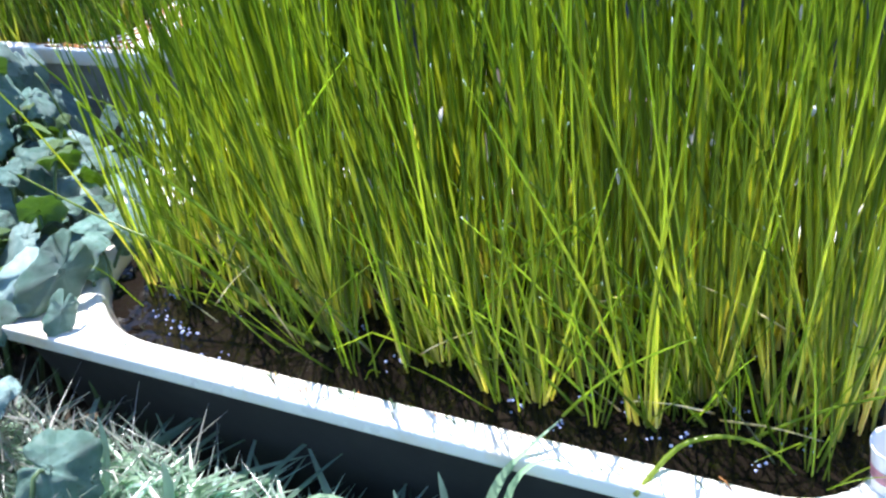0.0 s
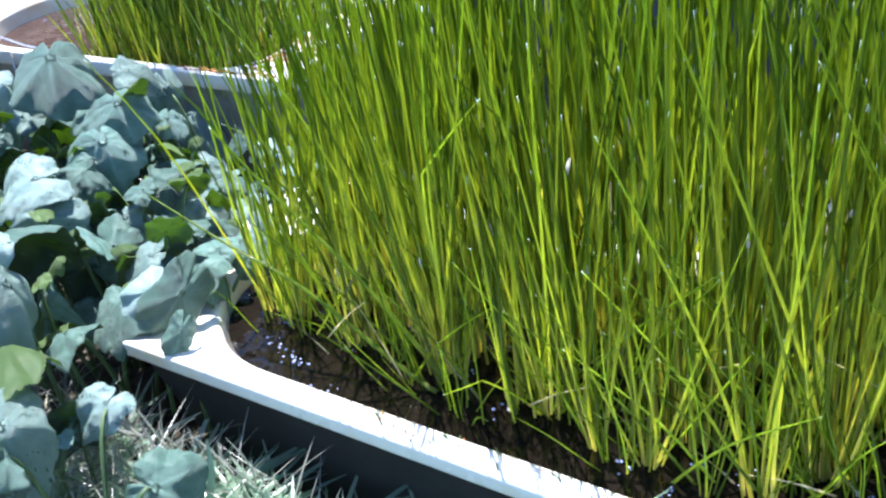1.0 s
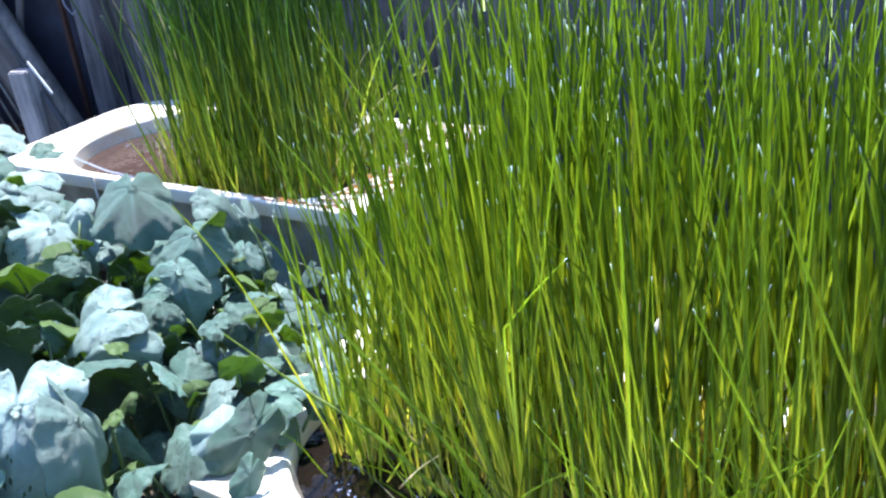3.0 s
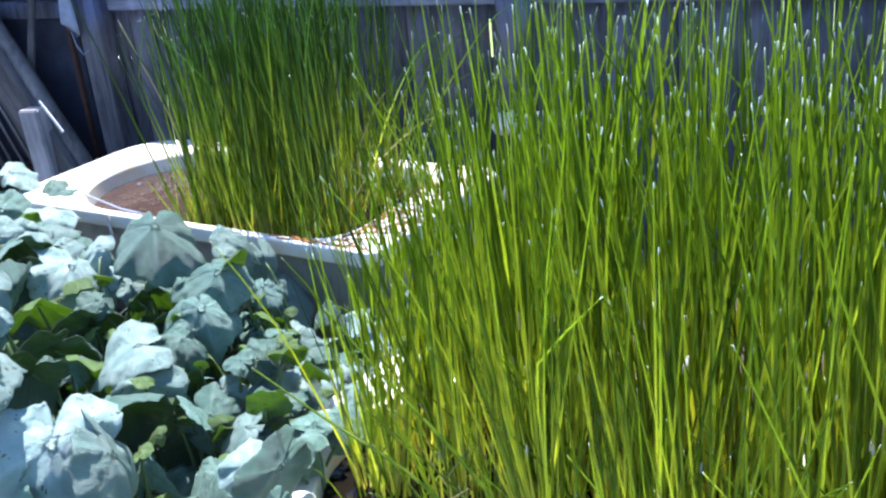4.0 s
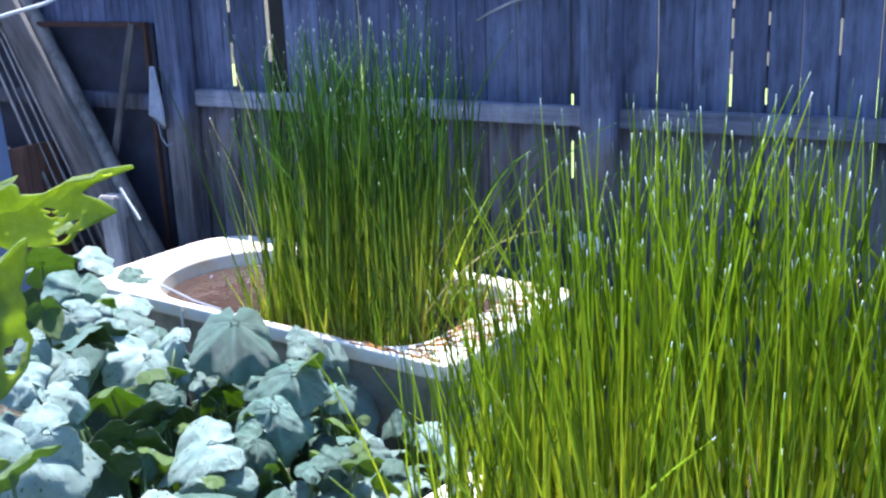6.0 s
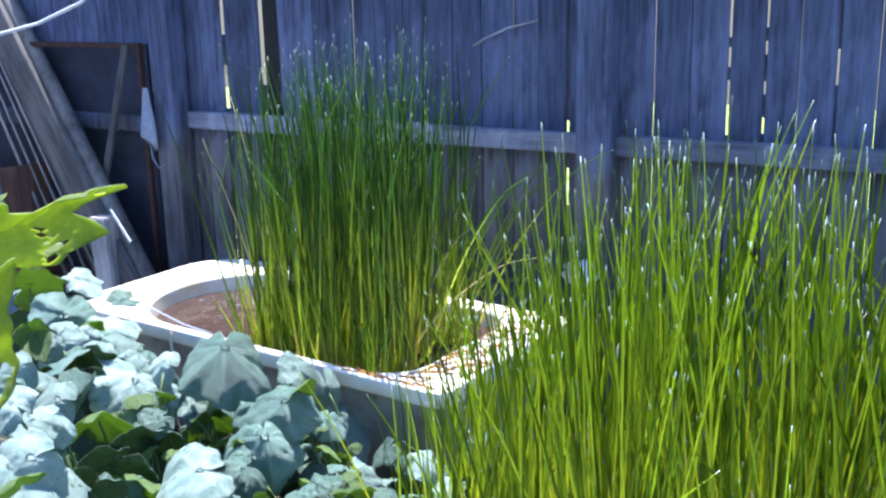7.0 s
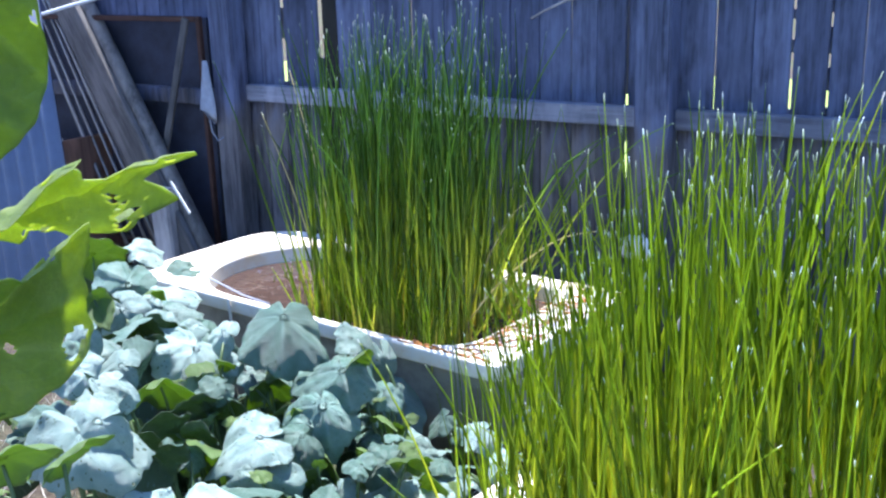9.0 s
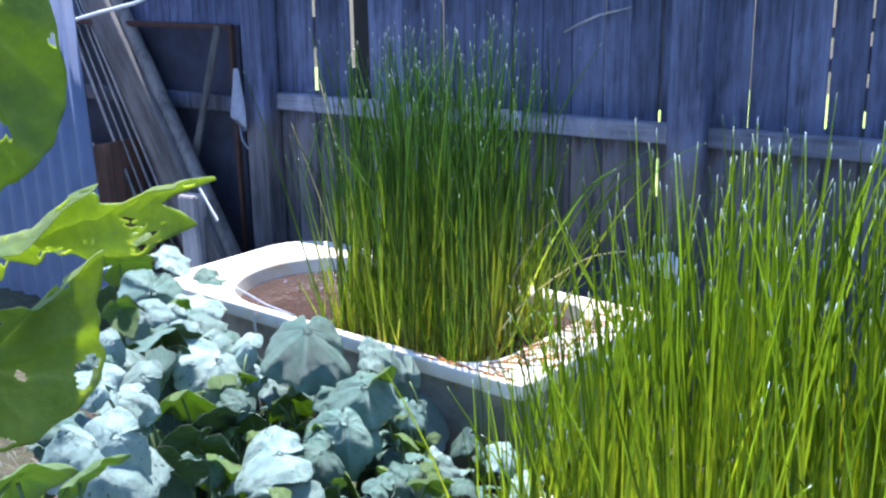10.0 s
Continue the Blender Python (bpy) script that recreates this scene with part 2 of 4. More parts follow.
def box_bm(sx, sy, sz, bevel=0.004, centre=(0, 0, 0)):
    bm = bmesh.new()
    bmesh.ops.create_cube(bm, size=1, matrix=Matrix.Translation(centre) @ Matrix.Diagonal((sx, sy, sz, 1)))
    if bevel:
        bmesh.ops.bevel(bm, geom=bm.edges[:], offset=bevel, segments=2, affect='EDGES')
    return bm


def tube(points, radii, sides=6, cap=True):
    """Vertices, faces and the run 0..1 of a tube along points."""
    pts = [Vector(p) for p in points]
    verts, along, faces = [], [], []
    n = len(pts)
    for i, p in enumerate(pts):
        d = (pts[min(i + 1, n - 1)] - pts[max(i - 1, 0)]).normalized()
        u = d.orthogonal().normalized() if i == 0 else (u - d * u.dot(d)).normalized()
        v = d.cross(u)
        for k in range(sides):
            a = 2 * math.pi * k / sides
            verts.append(p + (u * math.cos(a) + v * math.sin(a)) * radii[i])
            along.append(i / (n - 1))
    for i in range(n - 1):
        for k in range(sides):
            k2 = (k + 1) % sides
            faces.append((i * sides + k, i * sides + k2, (i + 1) * sides + k2, (i + 1) * sides + k))
    if cap:
        faces.append(tuple(range(sides - 1, -1, -1)))
        faces.append(tuple((n - 1) * sides + k for k in range(sides)))
    return verts, faces, along


def tube_ob(name, points, radii, mat, parent=None, label="", sides=8):
    if isinstance(radii, (int, float)):
        radii = [radii] * len(points)
    v, f, a = tube(points, radii, sides)
    return mesh_ob(name, v, f, mat, parent, label, True, ("along", a))


def empty(name, m=None):
    ob = new(name)
    ob.empty_display_size = 0.1
    if m is not None:
        ob.matrix_world = m
    return ob


# ---- ground ----
GROUND = 0.2


def ground_z(x, y):
    near = max(0.0, 1 - math.hypot(x, y - 2) / 8)
    return GROUND + near * 0.035 * noise.noise((x * 2.3, y * 2.3, 0.3)) - 0.02


TUB_A = dict(lip=0.032, low=0.026, x0=-0.15, x1=1.60, y0=1.55, y1=2.27, z=0.40, ix0=0.0, ix1=1.45, iy0=1.605, iy1=2.20, shell=SHADE_BLACK, shell_label="dark tarred outside of the tub", r=(0.05, 0.06, 0.06, 0.1), ir=(0.26, 0.13, 0.13, 0.26))
TUB_B = dict(turn=4.5, lip=0.045, x0=-1.91, x1=-0.378, y0=2.362, y1=3.075, z=0.54, ix0=-1.72, ix1=-0.54, iy0=2.398, iy1=3.01, shell=SIDE, shell_label="grey unpainted outside of the tub", r=(0.05, 0.045, 0.05, 0.20), ir=(0.30, 0.14, 0.13, 0.3))


def tub_turn(t):
    """The turn of a tub about its middle, from its own plan into the world."""
    cx, cy = (t["x0"] + t["x1"]) / 2, (t["y0"] + t["y1"]) / 2
    return Matrix.Translation((cx, cy, 0)) @ Matrix.Rotation(radians(t.get("turn", 0.0)), 4, 'Z') @ Matrix.Translation((-cx, -cy, 0))


def in_b(x, y, z):
    """A place given in the old tub's own plan."""
    return tub_turn(TUB_B) @ Vector((x, y, z))


def build_ground():
    verts, faces = [], []
    xs = [-60, -30, -15, -8] + [-6 + 0.1 * i for i in range(105)] + [8, 15, 30, 60]
    ys = [-60, -30, -12, -5] + [-1 + 0.1 * i for i in range(61)] + [8, 14, 30, 60]
    for y in ys:
        for x in xs:
            z = ground_z(x, y)
            for t in (TUB_A, TUB_B):
                q = tub_turn(t).inverted() @ Vector((x, y, 0))
                if t["x0"] + 0.03 < q.x < t["x1"] - 0.03 and t["y0"] + 0.03 < q.y < t["y1"] - 0.03:
                    z = -0.25
            verts.append((x, y, z))
    w = len(xs)
    for j in range(len(ys) - 1):
        for i in range(w - 1):
            faces.append((j * w + i, j * w + i + 1, (j + 1) * w + i + 1, (j + 1) * w + i))
    g = mesh_ob("ground", verts, faces, SOIL)
    tagged(g, "dark garden soil with straw litter and weeds", "ground", kind="structure")


def build_lawn():
    v, f = [], []
    n = 12
    for j in range(n + 1):
        for i in range(n + 1):
            x = -9 + 16 * i / n
            v.append((x, 3.62 + 0.179 * x + 0.2 + 7 * j / n, GROUND + 0.045))
    for j in range(n):
        for i in range(n):
            o = j * (n + 1) + i
            f.append((o, o + 1, o + n + 2, o + n + 1))
    tagged(mesh_ob("lawn", v, f, LAWN), "sunlit dry pale lawn behind the fence", "lawn", kind="structure")


# ---- bath tubs ----
def rounded(x0, x1, y0, y1, r, z, n=12):
    """A rectangle with its own radius at each corner: front left, front right, back right, back left."""
    pts = []
    for (cx, cy, sx, sy, a0), rad in zip(((x0, y0, 1, 1, 180), (x1, y0, -1, 1, 270), (x1, y1, -1, -1, 0), (x0, y1, 1, -1, 90)), r):
        for k in range(n + 1):
            a = radians(a0 + 90 * k / n)
            pts.append((cx + sx * rad + rad * math.cos(a), cy + sy * rad + rad * math.sin(a), z))
    return pts


def loft(loops, close_last=False):
    verts, faces = [], []
    n = len(loops[0])
    for lp in loops:
        verts += lp
    for j in range(len(loops) - 1):
        for i in range(n):
            k = (i + 1) % n
            faces.append((j * n + i, j * n + k, (j + 1) * n + k, (j + 1) * n + i))
    if close_last:
        faces.append(tuple((len(loops) - 1) * n + i for i in range(n)))
    return verts, faces


def bath_tub(t, name, label, water_mat, water_label):
    tub = empty("bath_tub", pose((t["x0"] + t["x1"]) / 2, (t["y0"] + t["y1"]) / 2, 0))
    inv = tub.matrix_world.inverted()
    x0, x1, y0, y1, z = t["x0"], t["x1"], t["y0"], t["y1"], t["z"]

    def out(d, h, extra=0.0):
        return rounded(x0 + d, x1 - d, y0 + d, y1 - d, [max(0.02, r + extra) for r in t["r"]], z + h)

    def inn(d, h):
        return rounded(t["ix0"] + d, t["ix1"] - d, t["iy0"] + d, t["iy1"] - d, [max(0.02, r - d * 0.3) for r in t["ir"]], z + h)

    tub.matrix_world = tub_turn(t) @ tub.matrix_world

    def rel(loops):
        return [[tuple(inv @ Vector(p)) for p in lp] for lp in loops]
    # flat rim with a turned-down lip
    lip = t["lip"]
    v, f = loft(rel([out(0.012, -lip), out(0.002, -lip), out(0.0, -lip + 0.004), out(0.0, -0.009), out(0.0, -0.005), out(0.0015, -0.0015), out(0.005, 0.0), out(0.009, 0.0), inn(-0.014, 0.0), inn(-0.010, 0.0), inn(-0.003, -0.003), inn(0.0, -0.012)]))
    mesh_ob("rim", v, f, ENAMEL, tub, "white enamelled rim with rust specks")
    v, f = loft(rel([inn(0.0, -0.012), inn(0.01, -0.08), inn(0.05, -0.3), inn(0.09, -0.38), inn(0.16, -0.4)]), True)
    mesh_ob("basin", v, f, ENAMEL, tub)
    v, f = loft(rel([out(0.013, 0.01 - lip), out(0.03, -0.06, 0.05), out(0.06, -0.25, 0.1), out(0.12, -0.42, 0.1)]), True)
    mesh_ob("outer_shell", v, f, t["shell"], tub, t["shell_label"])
    tagged(tub, label, "bath tub", "bath tub ponds")
    # the water fills the basin
    lp = inn(0.008, -t.get("low", 0.055))
    cx, cy = (t["ix0"] + t["ix1"]) / 2, (t["iy0"] + t["iy1"]) / 2
    rings = [[(cx + (p[0] - cx) * s, cy + (p[1] - cy) * s, p[2]) for p in lp] for s in (1, 0.8, 0.6, 0.4, 0.2)]
    v, f = loft(rings, True)
    v = [tub_turn(t) @ Vector(p) for p in v]
    tagged(mesh_ob("water", v, f, water_mat), water_label, "water", kind="structure")
    return tub


# ---- reeds ----
def stem_meshes(mat):
    """Stems of unit height with different bends; each is shared by many."""
    out = []
    rnd = random.Random(21)
    for k in range(28):
        bend, a = abs(rnd.gauss(0, 0.10)), rnd.uniform(0, 6.283)
        wob = rnd.gauss(0, 0.012)
        pts, rad = [], []
        kink = rnd.random() < 0.12
        for i in range(8):
            q = i / 7
            d = bend * q ** 2.2 + wob * math.sin(q * 6)
            z = q
            if kink and q > 0.7:
                d += (q - 0.7) * 0.5
                z = 0.7 + (q - 0.7) * 0.8
            pts.append((d * math.cos(a), d * math.sin(a), z))
            rad.append(0.0055 * (1 - 0.6 * q ** 1.4) * (1 if i < 7 else 0.5))
        v, f, al = tube(pts, rad, 5, False)
        me = bpy.data.meshes.new("stem")
        me.from_pydata(v, [], f)
        me.materials.append(mat)
        at = me.attributes.new("along", 'FLOAT', 'POINT')
        at.data.foreach_set("value", np.asarray(al, dtype=np.float32))
        me.polygons.foreach_set("use_smooth", [True] * len(me.polygons))
        out.append(me)
    return out


def reed_bed(t, mat, rows, cols, per, height, lean, radius, seed, label, group, box=None, jitter=0.06, spread=0.42, bay=0.0):
    """Clumps of reeds rooted all over the water of a tub."""
    rnd = random.Random(seed)
    meshes = stem_meshes(mat)
    x0, x1, y0, y1 = box
    zb = t["z"] - t.get("low", 0.055) - 0.03
    for j in range(rows):
        for i in range(cols):
            cx = x0 + (x1 - x0) * (i + 0.5) / cols + rnd.uniform(-jitter, jitter)
            cy = y0 + (y1 - y0) * (j + 0.5) / rows + rnd.uniform(-jitter, jitter)
            cx, cy = min(max(cx, x0), x1), min(max(cy, y0), y1)
            cy = max(cy, y0 + bay * max(0.0, 0.35 - (cx - x0) / (x1 - x0)))
            sp = spread * max((x1 - x0) / cols, (y1 - y0) / rows)
            clump = empty("reed_clump", pose(cx, cy, zb))
            tagged(clump, label, "reeds", group)
            u, w = (cx - x0) / (x1 - x0), (cy - y0) / (y1 - y0)
            for _ in range(int((per + rnd.randint(-3, 3)) * (0.7 if bay and u < 0.2 else 1.0))):
                d, a = sp * abs(rnd.gauss(0, 0.8)), rnd.uniform(0, 6.283)
                h = height(rnd, u, w)
                l = min(abs(rnd.gauss(0, lean * (1.7 if w < 0.3 and t is TUB_A else 1.0))), 2 * lean) if rnd.random() < 0.89 else rnd.uniform(0.12, 0.34)
                a2 = a + rnd.gauss(0, 0.6)
                st = new("stem", rnd.choice(meshes))
                st.parent = clump
                th = radius * rnd.uniform(0.65, 1.3) * (0.82 if w < 0.3 else 1.0) / 0.0055
                tilt = Vector((l * math.cos(a2) - 0.1 * max(0.0, 0.15 - u), l * math.sin(a2), 1)).to_track_quat('Z', 'Y')
                px, py = min(max(d * math.cos(a), x0 - cx), x1 - cx), min(max(d * math.sin(a), y0 - cy), y1 - cy)
                st.matrix_local = Matrix.Translation((px, py, 0)) @ tilt.to_matrix().to_4x4() @ pose(0, 0, 0, 0, 0, rnd.uniform(0, 360)) @ Matrix.Diagonal((th, th, h, 1))


def single_reed(name, pts, r, mat, label):
    p = [Vector(q) for q in pts]
    # a smooth run through the points
    run = []
    for i in range(len(p) - 1):
        p0, p1, p2, p3 = p[max(i - 1, 0)], p[i], p[i + 1], p[min(i + 2, len(p) - 1)]
        for k in range(4):
            t = k / 4
            run.append(0.5 * ((2 * p1) + (p2 - p0) * t + (2 * p0 - 5 * p1 + 4 * p2 - p3) * t * t + (3 * p1 - p0 - 3 * p2 + p3) * t ** 3))
    run.append(p[-1])
    n = len(run)
    tagged(tube_ob(name, run, [r * (1 - 0.7 * (i / (n - 1)) ** 1.5) for i in range(n)], mat, None, "", 6), label, "reed")


def build_reeds():
    def tall(r, u, w):
        h = (r.uniform(0.72, 1.03) if r.random() < 0.62 else r.uniform(0.2, 0.72)) * (0.55 + 0.45 * min(1, 4.5 * u + 0.1))
        return h * (r.uniform(0.35, 1.0) if w < 0.16 else 1.0)
    reed_bed(TUB_A, REED_A, 7, 15, 14, tall, 0.11, 0.0031, 11,
             "dense fresh green reeds rooted in the bath tub", "reeds in the near tub", (0.08, 1.43, 1.70, 2.17), spread=0.21, bay=0.28)
    reed_bed(TUB_B, REED_B, 6, 8, 16, lambda r, u, w: (r.uniform(0.62, 1.03) if r.random() < 0.68 else r.uniform(0.1, 0.5)) * (1 - 0.25 * abs(u - 0.55)), 0.10, 0.0033, 12,
             "tall dark green reeds with straw-coloured bases", "reeds in the far tub", (-1.17, -0.62, 2.45, 2.97))
    reed_bed(TUB_A, REED_A, 2, 14, 13, lambda r, u, w: r.uniform(0.62, 1.0) * (0.6 + 0.4 * min(1, 4.5 * u + 0.1)), 0.09, 0.0040, 19,
             "tall green reeds along the back of the bath tub", "reeds in the near tub", (0.12, 1.43, 2.02, 2.18), spread=0.4)
    reed_bed(TUB_A, REED_A, 4, 2, 11, lambda r, u, w: r.uniform(0.3, 0.68), 0.09, 0.003, 23,
             "green reeds leaning over the end of the bath tub", "reeds in the near tub", (0.04, 0.2, 1.82, 2.15), spread=0.35)
    reed_bed(TUB_A, REED_Y, 2, 16, 10, lambda r, u, w: r.uniform(0.12, 0.4), 0.36, 0.0021, 14,
             "short yellow-green reeds leaning at the tub's edge", "short reeds in the near tub", (0.14, 1.42, 1.675, 1.85), spread=0.3, bay=0.25)
    reed_bed(TUB_B, REED_Y, 2, 9, 10, lambda r, u, w: r.uniform(0.1, 0.32), 0.2, 0.0024, 15,
             "short straw-coloured reeds at the old tub's edge", "short reeds in the far tub", (-1.2, -0.60, 2.44, 2.62))
    single_reed("bent_reed", [(0.565, 1.729, 0.380), (0.496, 1.711, 0.493), (0.418, 1.692, 0.605), (0.301, 1.674, 0.726), (0.205, 1.655, 0.844)], 0.0046, REED_Y, "long yellow-green reed bent over the rim")
    single_reed("bent_reed", [(0.560, 1.701, 0.380), (0.484, 1.698, 0.419), (0.303, 1.696, 0.527), (0.127, 1.693, 0.585), (-0.046, 1.690, 0.651)], 0.0046, REED_Y, "long yellow-green reed bent over the rim")
    rnd = random.Random(8)
    for k in range(20):
        x, y, z = rnd.uniform(0.25, 1.35), rnd.uniform(1.67, 1.84), rnd.uniform(0.35, 0.52)
        a, l = rnd.uniform(-0.6, 0.6) + (math.pi if rnd.random() < 0.5 else 0), rnd.uniform(0.06, 0.16)
        e = (x + l * math.cos(a), y + 0.5 * l * math.sin(a), z + rnd.uniform(0.0, 0.16))
        m = ((x + e[0]) / 2, (y + e[1]) / 2, (z + e[2]) / 2 + 0.006)
        single_reed("fallen_reed", [(x, y, z), m, e], 0.0017, STRAW, "dry fallen reed lying across the clumps")
    for k in range(30):
        x, y = rnd.uniform(0.3, 1.4), rnd.uniform(1.68, 1.84)
        h, d = rnd.uniform(0.18, 0.42), rnd.uniform(0.15, 0.34) * (-1 if k % 4 else 1)
        single_reed("leaning_reed", [(x, y, 0.34), (x + d * 0.45, y - 0.015, 0.34 + h * 0.55), (x + d, y - 0.04, 0.34 + h)], 0.0028, REED_Y, "long yellow-green reed leaning across the clumps")
    for k in range(18):
        x, y = rnd.uniform(-0.75, -0.58), rnd.uniform(2.6, 2.95)
        h, d = rnd.uniform(0.3, 0.66), rnd.uniform(0.2, 0.5)
        single_reed("leaning_reed", [(x, y, 0.46), (x + d * 0.35, y, 0.46 + h * 0.5), (x + d * 0.75, y, 0.46 + h * 0.87), (x + d * 1.05, y - 0.02, 0.46 + h)], 0.003, STRAW if k % 9 == 4 else REED_B, "reed leaning out over the rim of the old tub")
    for k in range(7):
        x, y = rnd.uniform(-1.36, -1.2), rnd.uniform(2.6, 2.8)
        h, d = rnd.uniform(0.35, 0.75), rnd.uniform(0.15, 0.3)
        single_reed("leaning_reed", [(x, y, 0.46), (x - d * 0.4, y, 0.46 + h * 0.5), (x - d, y, 0.46 + h)], 0.003, STRAW if k % 3 == 0 else REED_B, "reed leaning out over the water of the old tub")


# ---- squash leaves ----
VEINS = (0.0, 0.95, -0.95, 2.0, -2.0)


def leaf_mesh(name, seed, mats, droop=0.1, pleat=0.1, fold=0.0, curl=0.0, narrow=1.0, sag=0.0, ears=0.0, ruffle=0.05, teeth=0.022, lobe=0.11, holes=0.0, rough=0.04, bend=0.0, veins=0.45, ring=12, seg=72):
    """A broad heart-shaped leaf of radius 1; the stalk's end is the origin, the tip lies along +y. The blade is
    creased along its veins (pleat), drops as a cone (droop), folds along the midrib (fold), rolls at its margin
    (curl), breaks over chance lines (bend), nods at its tip (sag) and lifts the two lobes at the stalk (ears)."""
    rnd = random.Random(seed)
    ph = [rnd.uniform(0, 6.28) for _ in range(6)]
    uneven = [rnd.uniform(0.6, 1.4) for _ in VEINS]
    top, vein = [(0, 0, 0)], [0.3 * veins]
    order = sorted(VEINS)
    bends = []
    for _ in range(3):
        a = rnd.uniform(0, 6.283)
        bends.append((math.cos(a), math.sin(a), rnd.uniform(0.1, 0.4), rnd.uniform(0.1, 1.0) * bend))
    for j in range(1, ring + 1):
        s = j / ring
        for k in range(seg):
            th = -math.pi + 2 * math.pi * k / seg
            near = min(VEINS, key=lambda v: abs(th - v))
            gap = [abs(th - v) for v in VEINS]
            lo = max([v for v in order if v <= th], default=-3.6)
            hi = min([v for v in order if v > th], default=3.6)
            d = min(th - lo, hi - th) / (0.5 * (hi - lo))
            sector = uneven[min(len(uneven) - 1, order.index(lo))] if lo in order else 1.0
            notch = 1 - 0.7 * math.exp(-((math.pi - abs(th)) / 0.16) ** 2)
            lobes = lobe * (1 - d) ** 1.5 + 0.06 * math.exp(-(th / 0.2) ** 2)
            r = notch * (0.66 + 0.16 * math.cos(th) + lobes + 0.06 * math.sin(2 * th + ph[4]) + 0.05 * math.sin(3 * th + ph[5]))
            r *= 1 + teeth * math.sin(17 * th + ph[0]) + 0.8 * teeth * math.sin(31 * th + ph[1]) * s
            x, y = s * r * math.sin(th) * narrow, s * r * math.cos(th)
            z = -droop * s ** 1.3 * r - pleat * sector * s * r * d ** 1.3 + fold * abs(x) - curl * s ** 4 * r
            z -= sag * max(0.0, y - 0.35) ** 1.3
            z += ears * s * r * max(0.0, abs(th) - 2.0)
            z += ruffle * s * s * (math.sin(4 * th + ph[2]) + 0.7 * math.sin(9 * th + ph[3]))
            z += rough * (noise.noise((x * 2.2, y * 2.2, seed * 3.7)) + 0.5 * noise.noise((x * 6, y * 6, seed * 1.3)) + 0.22 * noise.noise((x * 14, y * 14, seed * 0.7))) * min(1, 2.5 * s)
            for bx, by, off, slope in bends:
                z -= slope * (max(0.0, bx * x + by * y - off + 0.06) ** 1.15)
            top.append((x, y, z))
            width = 0.07 if near == 0 else 0.055
            line = math.exp(-(min(gap) * s / (0.45 * width)) ** 2)
            side = math.exp(-(abs((s * 5 + 2.2 * d + 0.3) % 1 - 0.5) / 0.10) ** 2) * 0.35
            vein.append(veins * max(line * (0.85 - 0.45 * s) * (0.35 + 0.65 * min(1, 4 * s)), 0.6 * side * min(1, 4 * s * s)))
    n = len(top)
    verts = top + [(x, y, z - 0.008) for x, y, z in top]
    up = [(0, 1 + (k + 1) % seg, 1 + k) for k in range(seg)]
    for j in range(ring - 1):
        for k in range(seg):
            a, b = 1 + j * seg + k, 1 + j * seg + (k + 1) % seg
            x, y = top[a][0], top[a][1]
            if holes and j > 3 and j < ring - 2 and noise.noise((x * 8, y * 8, seed * 2.9)) > 1 - holes:
                continue
            up.append((b, a, a + seg, b + seg))
    o = 1 + (ring - 1) * seg
    faces = up + [tuple(v + n for v in reversed(f)) for f in up]
    faces += [(o + k, o + k + n, o + (k + 1) % seg + n, o + (k + 1) % seg) for k in range(seg)]
    me = bpy.data.meshes.new(name)
    me.from_pydata(verts, [], faces)
    for m in mats:
        me.materials.append(m)
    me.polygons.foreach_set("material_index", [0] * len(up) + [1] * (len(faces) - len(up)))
    at = me.attributes.new("vein", 'FLOAT', 'POINT')
    at.data.foreach_set("value", np.asarray(vein + vein, dtype=np.float32))
    me.polygons.foreach_set("use_smooth", [True] * len(me.polygons))
    return me


def lay(ob, place, normal, tip, size, parent=None):
    """Puts a leaf at a place, its face along normal and its tip towards tip."""
    y = Vector(tip).normalized()
    n = Vector(normal)
    n = (n - y * n.dot(y)).normalized()
    x = y.cross(n)
    m = Matrix((x, y, n)).transposed().to_4x4()
    ob.matrix_world = Matrix.Translation(place) @ m @ Matrix.Diagonal((size, size, size, 1))


LEAF_KINDS = {}


